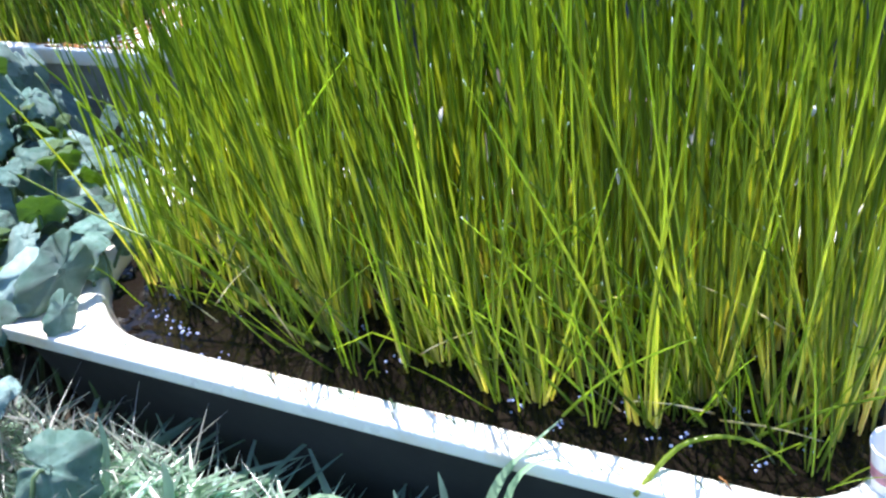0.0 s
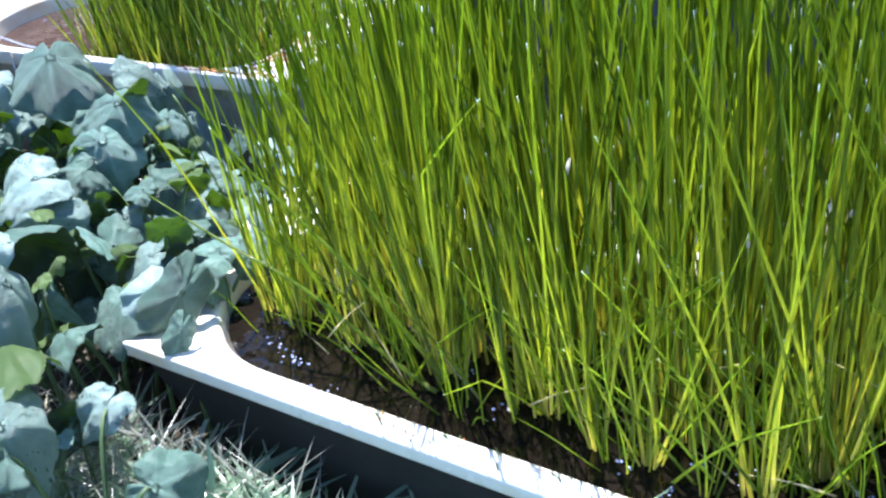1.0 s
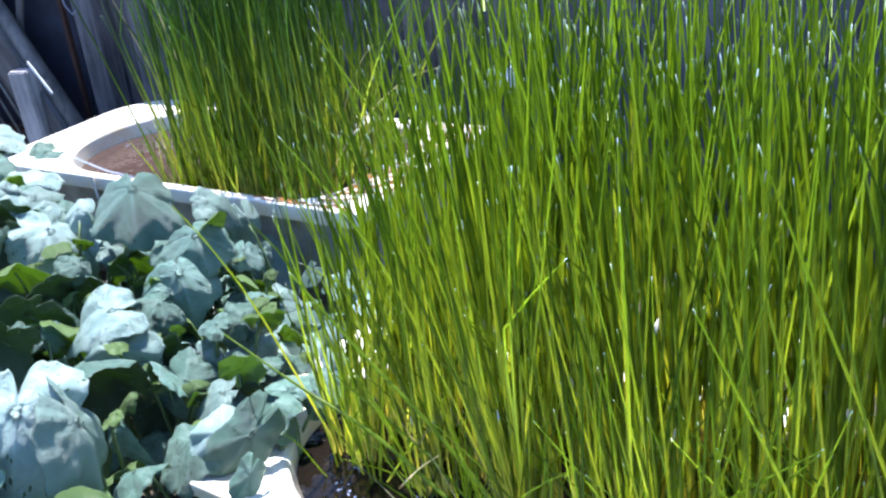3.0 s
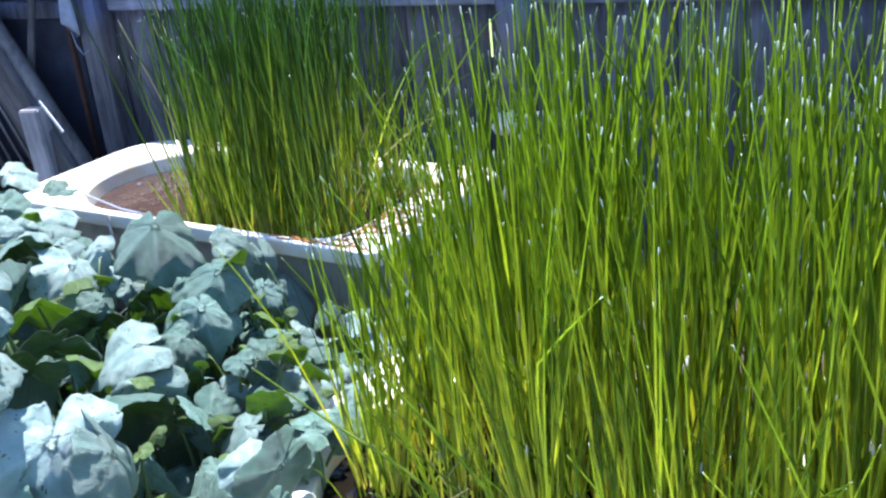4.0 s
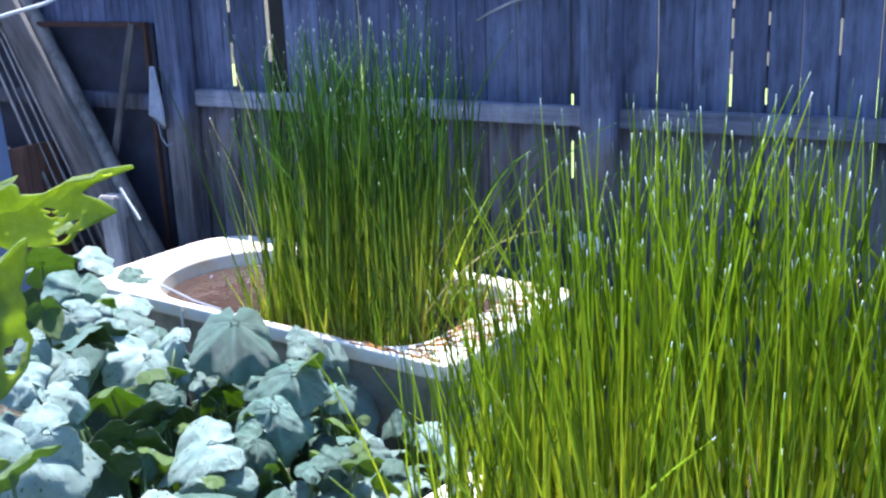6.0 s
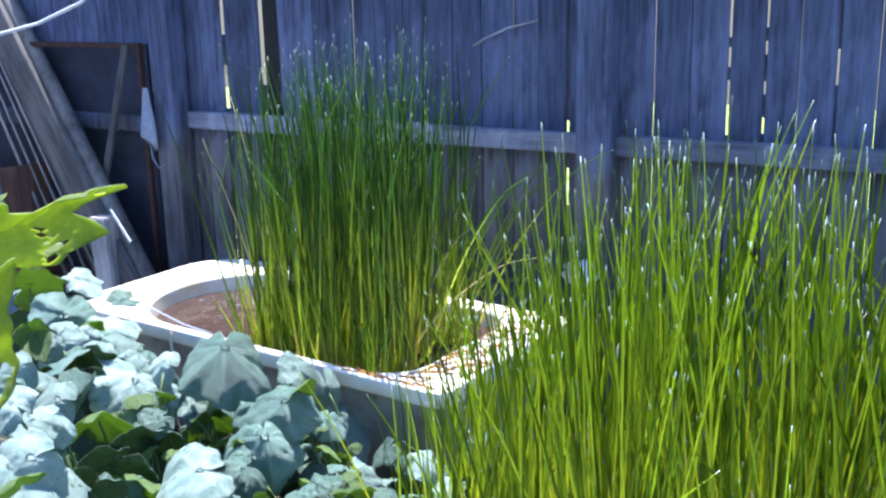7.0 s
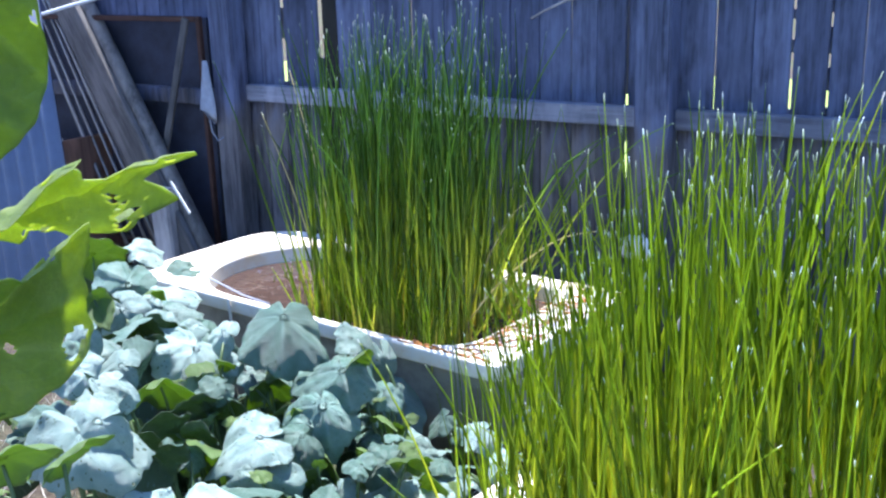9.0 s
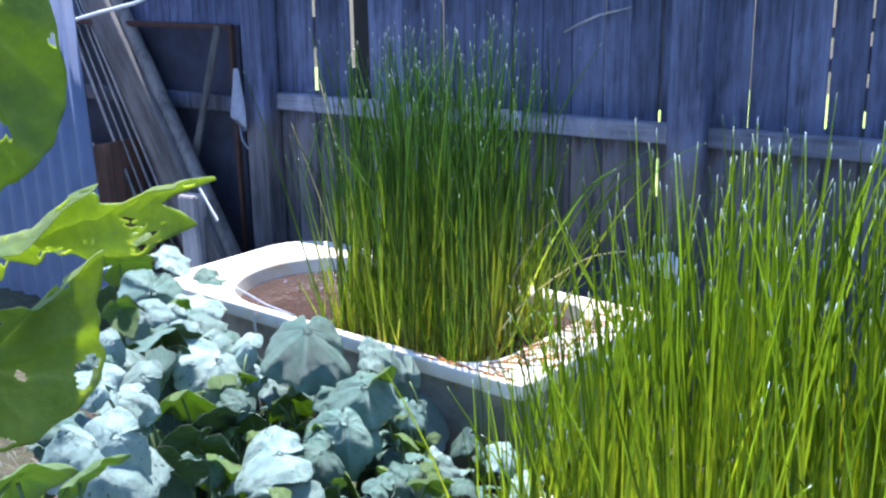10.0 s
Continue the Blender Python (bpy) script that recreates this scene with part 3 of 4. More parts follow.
def leaf_kinds():
    """Shapes of leaf: flat, hanging, umbrella, half umbrella, narrow, and the three of the tall plant; each full-grown,
    pale with bloom and painted sun (p) or young (y).
    """
    shapes = {
        "f": dict(droop=0.06, pleat=0.03, curl=0.06, sag=0.3, fold=-0.06, rough=0.12, bend=1.15),
        "d": dict(droop=0.06, pleat=0.03, curl=0.1, sag=0.35, fold=0.05, rough=0.10, bend=1.15),
        "u": dict(veins=0.8, droop=0.42, lobe=0.09, pleat=0.12, fold=-0.34, narrow=1.2, curl=0.14, ears=0.55, ruffle=0.05, rough=0.06),
        "e": dict(veins=0.6, droop=0.30, lobe=0.10, pleat=0.07, fold=-0.35, narrow=1.1, curl=0.10, ears=0.3, ruffle=0.04, rough=0.08, bend=0.5),
        "n": dict(droop=0.08, pleat=0.03, curl=0.10, bend=0.4, narrow=0.62, fold=-0.15, sag=0.25, ruffle=0.05),
        "h": dict(veins=1.0, droop=0.02, pleat=0.13, fold=-0.75, narrow=0.5, ruffle=0.03, teeth=0.012, holes=0.66, rough=0.08, ring=28, seg=150),
        "s": dict(veins=0.8, droop=0.02, pleat=0.17, rough=0.09, fold=-0.06, narrow=0.34, ruffle=0.07, teeth=0.09, lobe=0.34, holes=0.62, ring=24, seg=130),
        "w": dict(veins=1.0, droop=0.04, pleat=0.12, fold=0.10, narrow=0.46, ruffle=0.03, teeth=0.010, holes=0.56, rough=0.07, ring=28, seg=150)}
    for k, (key, p) in enumerate(shapes.items()):
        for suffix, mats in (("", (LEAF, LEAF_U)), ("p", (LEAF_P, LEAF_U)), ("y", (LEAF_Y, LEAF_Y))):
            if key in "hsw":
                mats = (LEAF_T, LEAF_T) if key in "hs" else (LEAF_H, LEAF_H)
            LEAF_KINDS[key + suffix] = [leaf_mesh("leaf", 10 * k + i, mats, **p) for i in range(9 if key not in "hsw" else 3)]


def squash_plant(root, leaves, fill=0, spread=0.25, seed=0):
    """Leaves: shape, place of the stalk's end, radius, normal, direction of the tip."""
    rnd = random.Random(seed + int(root[0] * 100))
    bx, by = root
    plant = empty("squash_plant", pose(bx, by, ground_z(bx, by)))
    inv = plant.matrix_world.inverted()
    rows = list(leaves)
    for _ in range(fill):
        x, y = bx + rnd.gauss(0, spread), by + rnd.gauss(0, spread)
        if (x > -0.22 and y > 1.5) or x > 0.02:
            continue
        if y > 2.2:
            y = 2.2 - rnd.random() * 0.3
        if rnd.random() < 0.25:
            for _ in range(3):
                rows.append(("fy", x + rnd.gauss(0, 0.05), y + rnd.gauss(0, 0.05), rnd.uniform(0.35, 0.58), rnd.uniform(0.018, 0.04), rnd.gauss(0, 0.5), rnd.gauss(-0.2, 0.5), 1, rnd.gauss(0, 1), rnd.gauss(0, 1), 0.1))
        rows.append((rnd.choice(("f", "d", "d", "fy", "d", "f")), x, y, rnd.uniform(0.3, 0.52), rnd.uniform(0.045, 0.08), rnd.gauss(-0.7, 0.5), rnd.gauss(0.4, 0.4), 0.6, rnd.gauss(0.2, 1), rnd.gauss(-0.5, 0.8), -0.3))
    # smaller leaves of the same runner crowd below each full-grown one
    for kind, x, y, z, r, nx, ny, nz, tx, ty, tz in list(leaves) if fill else ():
        if kind in ("f", "fp", "e") and r > 0.045:
            q = (x + rnd.gauss(-0.03, 0.05), y + rnd.gauss(0.02, 0.05))
            if not (q[0] > -0.2 and q[1] > 1.5 and z < 0.5):
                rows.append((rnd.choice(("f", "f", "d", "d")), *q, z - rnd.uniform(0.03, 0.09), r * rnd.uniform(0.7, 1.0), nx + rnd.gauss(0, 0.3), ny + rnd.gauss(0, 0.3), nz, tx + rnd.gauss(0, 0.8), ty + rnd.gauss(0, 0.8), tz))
    for kind, x, y, z, r, nx, ny, nz, tx, ty, tz in rows:
        ob = new("leaf", rnd.choice(LEAF_KINDS[kind]))
        lay(ob, (x, y, z), (nx, ny, nz), (tx, ty, tz), r)
        ob.matrix_world = inv @ ob.matrix_world
        ob.parent = plant
        near = 0.35 if fill else 1.0
        foot = Vector((x + near * (bx - x) + rnd.gauss(0, 0.04), y + near * (by - y) + rnd.gauss(0, 0.04), ground_z(x, y)))
        top = Vector((x, y, z))
        pts = [foot.lerp(top, q) + Vector((0, 0, 0.06 * math.sin(q * math.pi))) for q in (0, 0.2, 0.4, 0.6, 0.8)] + [top - Vector((nx, ny, nz)) * 0.012]
        v, f, a = tube([inv @ p for p in pts], [0.0055, 0.005, 0.0045, 0.004, 0.0035, 0.003], 6)
        mesh_ob("stalk", v, f, STALK, plant)
    tagged(plant, "squash plant with broad blue-green leaves on long stalks", "squash plant", "squash plants")
    return plant


def build_squash():
    leaf_kinds()
    squash_plant((-0.31, 2.12), [
        ("fy", -0.422, 2.069, 0.513, 0.046, -0.60, 0.56, 0.57, 0.76, 0.20, 0.61),
        ("fy", -0.377, 1.966, 0.485, 0.041, -0.56, 0.51, 0.65, 0.80, 0.54, 0.27),
        ("fy", -0.400, 2.112, 0.453, 0.040, -0.54, 0.53, 0.65, 0.39, 0.85, -0.37),
        ("fp", -0.365, 2.127, 0.420, 0.063, 0.40, -0.40, 0.82, 0.92, 0.21, -0.34),
        ("f", -0.368, 2.089, 0.352, 0.048, 0.48, -0.15, 0.90, -0.74, 2.64, 0.00),
        ("f", -0.407, 2.076, 0.402, 0.070, 0.05, 0.52, 0.90, 1.41, -0.07, 0.00),
        ("fp", -0.363, 2.008, 0.373, 0.064, 0.03, -0.79, 0.90, 0.31, -0.59, 0.00),
        ("f", -0.287, 2.127, 0.421, 0.052, -0.04, 0.51, 0.90, 0.99, -2.47, 0.00),
        ("fp", -0.235, 2.052, 0.341, 0.070, -0.21, -0.22, 0.90, -0.86, -0.92, 0.00),
        ("fp", -0.266, 2.186, 0.357, 0.057, 0.22, 0.21, 0.90, -0.15, 0.63, 0.00)], 16)
    squash_plant((-0.05, 2.33), [
        ("fp", -0.225, 2.679, 0.415, 0.078, 0.31, -0.47, 0.82, -0.19, -0.88, -0.43),
        ("fp", -0.165, 2.213, 0.421, 0.057, 0.35, -0.44, 0.82, -0.28, -0.89, -0.36),
        ("fp", -0.271, 2.063, 0.379, 0.074, 0.15, -0.50, 0.90, 1.30, -0.79, 0.00),
        ("fy", -0.240, 2.017, 0.375, 0.054, 0.10, 0.21, 0.90, 0.71, 0.80, 0.00),
        ("fp", -0.340, 2.078, 0.395, 0.075, -0.19, -0.34, 0.90, 0.59, 1.85, 0.00),
        ("f", -0.255, 2.344, 0.347, 0.063, -0.28, -0.31, 0.90, -0.12, -0.06, 0.00),
        ("f", 0.034, 2.360, 0.375, 0.059, 0.12, 0.11, 0.90, 1.02, -0.06, 0.00),
        ("fy", -0.201, 2.350, 0.447, 0.051, 0.32, -0.15, 0.90, -1.70, -0.58, 0.00),
        ("fp", -0.133, 2.320, 0.371, 0.062, 0.40, -0.22, 0.90, 1.18, -1.15, 0.00)], 16)
    squash_plant((-0.22, 1.72), [
        ("fp", -0.375, 1.676, 0.543, 0.101, 0.61, -0.36, 0.71, 0.79, 0.16, -0.60),
        ("d", -0.239, 1.717, 0.474, 0.092, 0.72, -0.48, 0.51, 0.69, 0.36, -0.63),
        ("d", -0.275, 1.722, 0.410, 0.132, -0.75, 0.49, 0.45, -0.16, 0.52, -0.84),
        ("fy", -0.176, 1.696, 0.469, 0.040, -0.68, 0.47, 0.57, 0.73, 0.48, 0.49),
        ("f", -0.079, 1.784, 0.515, 0.071, 0.41, -0.34, 0.85, -0.88, 0.09, 0.46),
        ("f", -0.227, 1.817, 0.559, 0.052, 0.40, -0.31, 0.86, -0.91, -0.06, 0.41),
        ("fy", -0.169, 1.887, 0.563, 0.063, -0.66, 0.54, 0.53, 0.60, -0.06, 0.80),
        ("f", -0.329, 1.688, 0.502, 0.066, 0.45, -0.28, 0.85, 0.41, 0.91, 0.08),
        ("fp", -0.024, 1.949, 0.472, 0.047, 0.38, -0.37, 0.85, -0.03, -0.92, -0.39),
        ("fy", 0.042, 1.857, 0.455, 0.041, 0.29, -0.27, 0.92, 0.06, -0.95, -0.30)], 16)
    squash_plant((-0.36, 2.24), [
        ("np", -0.627, 2.286, 0.539, 0.094, 0.92, -0.37, 0.15, 0.17, 0.02, -0.99),
        ("np", -0.698, 2.391, 0.395, 0.144, 0.41, -0.39, 0.82, 0.78, -0.31, -0.54),
        ("fp", -0.411, 2.168, 0.418, 0.066, 0.39, -0.41, 0.82, -0.08, -0.91, -0.41),
        ("fp", -0.317, 2.315, 0.417, 0.069, 0.36, -0.44, 0.82, -0.13, -0.90, -0.42),
        ("f", -0.439, 2.304, 0.421, 0.056, 0.38, -0.42, 0.82, -0.24, -0.91, -0.35),
        ("fp", -0.260, 2.472, 0.417, 0.066, 0.34, -0.46, 0.82, -0.17, -0.89, -0.42),
        ("fp", -0.608, 2.268, 0.442, 0.067, 0.41, -0.39, 0.82, 0.06, 0.91, 0.40),
        ("fp", -0.385, 2.234, 0.377, 0.047, -0.91, 0.04, 0.90, -1.43, -0.47, 0.00),
        ("fp", -0.256, 2.145, 0.378, 0.048, 0.30, -0.12, 0.90, 0.13, -1.68, 0.00),
        ("fy", -0.368, 2.012, 0.380, 0.046, 0.02, -0.10, 0.90, 0.80, -0.48, 0.00)], 16)
    squash_plant((-0.57, 2.01), [
        ("u", -0.691, 2.013, 0.726, 0.132, 0.41, -0.28, 0.87, 0.62, -0.62, -0.49),
        ("fp", -0.634, 2.172, 0.636, 0.079, 0.32, -0.24, 0.91, 0.79, 0.60, -0.12),
        ("fy", -0.503, 2.074, 0.641, 0.050, -0.76, 0.59, 0.25, 0.29, -0.04, 0.96),
        ("e", -0.487, 2.009, 0.640, 0.105, 0.52, -0.39, 0.76, 0.69, -0.32, -0.65),
        ("e", -0.474, 1.935, 0.580, 0.115, 0.53, -0.38, 0.76, 0.66, -0.37, -0.65),
        ("fy", -0.728, 1.941, 0.557, 0.043, -0.66, 0.41, 0.62, 0.43, 0.89, -0.14),
        ("e", -0.465, 2.121, 0.560, 0.060, 0.41, -0.34, 0.85, 0.32, -0.82, -0.48),
        ("f", -0.598, 2.005, 0.582, 0.054, 0.44, -0.30, 0.85, 0.42, 0.90, 0.10),
        ("fy", -0.733, 1.988, 0.544, 0.068, -0.63, 0.47, 0.62, 0.10, 0.84, -0.53),
        ("fy", -0.467, 1.909, 0.460, 0.067, -0.59, 0.48, 0.65, -0.11, 0.75, -0.65)], 16)
    squash_plant((-0.64, 1.79), [
        ("ny", -0.592, 1.663, 0.554, 0.143, -0.62, 0.43, 0.65, -0.30, 0.64, -0.71),
        ("d", -0.741, 1.816, 0.534, 0.144, -0.77, 0.45, 0.45, -0.62, -0.35, -0.71),
        ("f", -0.445, 1.843, 0.547, 0.076, 0.49, -0.34, 0.80, 0.00, -0.92, -0.39),
        ("f", -0.725, 1.834, 0.595, 0.057, 0.46, -0.27, 0.85, -0.21, -0.96, -0.19),
        ("d", -0.622, 1.640, 0.587, 0.127, -0.75, 0.48, 0.45, -0.66, -0.49, -0.58),
        ("f", -0.635, 1.705, 0.544, 0.063, 0.52, -0.34, 0.78, 0.34, -0.75, -0.56),
        ("fp", -0.583, 1.416, 0.814, 0.079, 0.47, -0.24, 0.85, -0.87, -0.27, 0.41),
        ("fp", -0.653, 1.529, 0.727, 0.069, 0.55, -0.31, 0.78, 0.11, -0.90, -0.43),
        ("d", -0.501, 1.507, 0.626, 0.108, -0.77, 0.46, 0.45, -0.62, -0.36, -0.70)], 16)
    squash_plant((-0.87, 1.70), [
        ("ny", -0.837, 1.747, 0.602, 0.137, -0.60, 0.46, 0.65, -0.07, 0.78, -0.62),
        ("fp", -0.947, 1.640, 0.720, 0.098, 0.50, -0.26, 0.82, 0.86, 0.22, -0.46),
        ("fy", -0.861, 1.945, 0.584, 0.039, -0.64, 0.44, 0.62, 0.70, 0.68, 0.24),
        ("fp", -0.769, 1.613, 0.707, 0.081, 0.49, -0.28, 0.82, -0.71, -0.68, 0.18),
        ("fp", -0.931, 2.006, 0.629, 0.071, 0.46, -0.33, 0.82, -0.84, -0.46, 0.28),
        ("fp", -0.900, 1.609, 0.758, 0.062, 0.50, -0.27, 0.82, -0.36, -0.93, -0.08),
        ("d", -0.778, 1.484, 0.754, 0.076, 0.86, -0.41, 0.32, 0.48, 0.42, -0.77),
        ("fy", -1.474, 2.135, 0.590, 0.049, -0.65, 0.39, 0.65, 0.75, 0.48, 0.46),
        ("fp", -1.261, 1.917, 0.647, 0.094, 0.74, -0.42, 0.53, 0.60, 0.05, -0.80)], 16)
    squash_plant((0.10, 1.17), [
        ("fp", 0.087, 1.202, 0.517, 0.115, 0.60, -0.27, 0.76, 0.74, -0.18, -0.65),
        ("fp", 0.072, 1.401, 0.412, 0.067, 0.48, -0.30, 0.82, -0.11, -0.95, -0.28),
        ("d", -0.010, 1.396, 0.370, 0.097, -0.77, 0.45, 0.45, -0.62, -0.38, -0.68),
        ("fy", -0.059, 1.338, 0.531, 0.098, -0.69, 0.36, 0.62, 0.33, -0.61, 0.72),
        ("fp", -0.055, 1.282, 0.485, 0.061, 0.57, -0.26, 0.78, 0.82, 0.17, -0.54),
        ("d", 0.237, 1.332, 0.339, 0.104, 0.53, -0.32, 0.78, 0.84, 0.30, -0.45),
        ("ny", -0.077, 1.033, 0.943, 0.098, -0.69, 0.37, 0.62, 0.72, 0.47, 0.52),
        ("ny", -0.070, 1.105, 0.915, 0.071, -0.75, -0.21, 0.63, 0.16, 0.87, 0.47)], 16)
    squash_plant((-0.03, 1.63), [
        ("np", -0.107, 1.403, 0.611, 0.166, 0.84, 0.41, 0.35, 0.37, 0.05, -0.93),
        ("np", -0.019, 1.628, 0.480, 0.099, 0.71, -0.53, 0.47, -0.33, -0.83, -0.44),
        ("n", 0.036, 1.645, 0.480, 0.132, 0.76, -0.60, 0.25, -0.30, -0.66, -0.68),
        ("n", 0.084, 1.582, 0.446, 0.066, 0.76, -0.58, 0.30, -0.12, -0.58, -0.80),
        ("d", 0.028, 1.718, 0.442, 0.040, 0.59, -0.48, 0.65, 0.81, 0.36, -0.47),
        ("fy", -0.072, 1.727, 0.542, 0.062, -0.76, 0.57, 0.30, 0.52, 0.27, 0.81),
        ("d", -0.062, 1.737, 0.485, 0.066, -0.71, 0.54, 0.45, 0.70, 0.51, 0.50),
        ("f", 0.003, 1.783, 0.487, 0.061, 0.49, -0.42, 0.76, -0.70, 0.32, 0.64),
        ("f", -0.005, 1.881, 0.458, 0.053, 0.39, -0.36, 0.85, 0.31, -0.82, -0.49),
        ("d", 0.032, 1.827, 0.442, 0.050, 0.63, -0.56, 0.53, 0.60, -0.08, -0.80)], 16)
    squash_plant((-0.26, 1.83), [
        ("fp", -0.424, 1.715, 0.601, 0.117, 0.34, -0.22, 0.91, -0.59, -0.81, 0.03),
        ("d", -0.369, 1.800, 0.481, 0.081, -0.73, 0.51, 0.45, -0.68, -0.51, -0.53),
        ("fp", -0.256, 1.779, 0.500, 0.060, 0.64, -0.45, 0.62, 0.67, -0.08, -0.74),
        ("fp", -0.205, 1.899, 0.495, 0.084, 0.39, -0.33, 0.86, -0.44, -0.89, -0.14),
        ("fp", -0.175, 1.914, 0.451, 0.061, 0.39, -0.32, 0.86, 0.91, 0.25, -0.32),
        ("fy", -0.205, 1.965, 0.471, 0.080, -0.63, 0.53, 0.57, -0.32, 0.49, -0.81),
        ("fy", -0.341, 1.793, 0.538, 0.023, -0.68, 0.46, 0.57, 0.46, 0.87, -0.17),
        ("fy", -0.291, 1.944, 0.521, 0.031, -0.50, 0.30, 0.81, 0.59, 0.80, 0.08),
        ("f", -0.108, 1.881, 0.458, 0.046, 0.41, -0.34, 0.85, -0.07, 0.91, 0.40),
        ("f", -0.210, 1.874, 0.546, 0.071, 0.41, -0.33, 0.85, -0.84, 0.22, 0.50)], 16)
    squash_plant((-1.25, 2.05), [
        ("fp", -1.894, 2.364, 0.607, 0.104, 0.35, -0.20, 0.91, 0.19, 0.97, 0.14),
        ("fy", -1.789, 2.137, 0.659, 0.127, -0.69, 0.36, 0.62, 0.66, 0.68, 0.33),
        ("fp", -1.879, 2.193, 0.636, 0.091, 0.44, -0.25, 0.86, -0.89, -0.25, 0.39),
        ("f", -1.694, 2.408, 0.557, 0.098, 0.34, -0.23, 0.91, -0.40, -0.91, -0.08),
        ("d", -1.526, 2.095, 0.622, 0.144, 0.80, -0.47, 0.36, 0.15, -0.43, -0.89),
        ("fp", -1.360, 2.017, 0.605, 0.114, 0.74, -0.21, 0.64, 0.44, -0.58, -0.69),
        ("d", -1.446, 1.927, 0.644, 0.144, -0.79, 0.43, 0.45, -0.50, -0.01, -0.87),
        ("fy", -1.308, 1.861, 0.685, 0.063, -0.86, 0.46, 0.21, 0.03, 0.45, -0.89),
        ("fp", -1.463, 2.154, 0.574, 0.144, 0.44, -0.26, 0.86, 0.90, 0.19, -0.40),
        ("fp", -1.274, 2.083, 0.582, 0.101, 0.48, -0.30, 0.82, 0.86, 0.32, -0.39)], 16)
    squash_plant((-0.35, 1.45), [
        ("fp", -0.188, 1.343, 0.646, 0.171, 0.68, -0.33, 0.65, 0.40, -0.59, -0.71),
        ("d", -0.378, 1.561, 0.545, 0.187, -0.79, 0.42, 0.45, -0.37, 0.25, -0.89),
        ("f", -0.529, 1.565, 0.594, 0.055, 0.47, -0.24, 0.85, -0.05, -0.97, -0.25),
        ("fy", -0.100, 1.387, 0.478, 0.048, -0.64, 0.18, 0.75, -0.39, -0.91, -0.11),
        ("fp", -0.640, 1.482, 0.742, 0.070, 0.55, -0.29, 0.78, 0.82, 0.06, -0.56),
        ("f", -0.080, 1.600, 0.462, 0.085, 0.15, -0.10, 0.98, 0.40, -0.90, -0.10),
        ("f", 0.000, 1.730, 0.490, 0.070, 0.10, -0.20, 0.97, 0.80, -0.50, -0.20),
        ("fp", -0.100, 1.700, 0.500, 0.080, 0.20, -0.20, 0.95, -0.30, -0.90, -0.10),
        ("fp", -0.318, 1.270, 0.824, 0.134, 0.59, -0.28, 0.76, 0.80, 0.09, -0.59),
        ("fp", -0.292, 1.289, 0.836, 0.091, 0.50, -0.27, 0.82, -0.33, -0.94, -0.11)], 16)
    squash_plant((-0.95, 1.95), [
        ("fp", -1.050, 1.932, 0.624, 0.144, 0.52, -0.29, 0.80, 0.46, -0.70, -0.55),
        ("n", -1.038, 2.014, 0.583, 0.144, 0.54, -0.31, 0.78, 0.82, 0.02, -0.57),
        ("fp", -0.771, 1.963, 0.569, 0.059, 0.45, -0.28, 0.85, 0.89, 0.18, -0.41),
        ("fy", -0.890, 1.888, 0.591, 0.046, -0.68, 0.38, 0.62, 0.72, 0.47, 0.51),
        ("f", -0.990, 2.014, 0.600, 0.093, 0.46, -0.27, 0.85, 0.87, -0.06, -0.49),
        ("d", -1.050, 1.805, 0.613, 0.144, -0.77, 0.45, 0.45, -0.45, 0.11, -0.89),
        ("d", -1.069, 1.943, 0.615, 0.144, -0.43, 0.81, 0.40, -0.72, -0.05, -0.69),
        ("fp", -0.919, 1.908, 0.619, 0.144, 0.75, -0.14, 0.65, 0.43, -0.64, -0.63),
        ("d", -1.089, 1.851, 0.652, 0.116, -0.77, 0.46, 0.45, -0.11, -0.78, 0.61),
        ("fp", -0.954, 1.994, 0.565, 0.079, 0.44, -0.30, 0.85, 0.90, 0.12, -0.42)], 16)
    squash_plant((0.22, 0.73), [
        ("hy", 0.295, 0.851, 1.252, 0.175, -0.82, 0.35, 0.46, 0.58, 0.50, 0.64),
        ("wy", 0.312, 0.870, 1.587, 0.240, -0.89, 0.29, 0.35, -0.31, 0.16, -0.94),
        ("sy", 0.183, 0.920, 1.334, 0.198, -0.47, 0.19, 0.86, 0.70, 0.68, 0.23)], 0)


# ---- fence ----
FENCE_A = math.atan(0.179)


def fence_xy(u, off=0.0):
    """A point of the fence line, u metres along it from its middle; off: towards the camera."""
    c, s = math.cos(FENCE_A), math.sin(FENCE_A)
    return (0.039 + u * c + off * s, 3.586 + u * s - off * c)


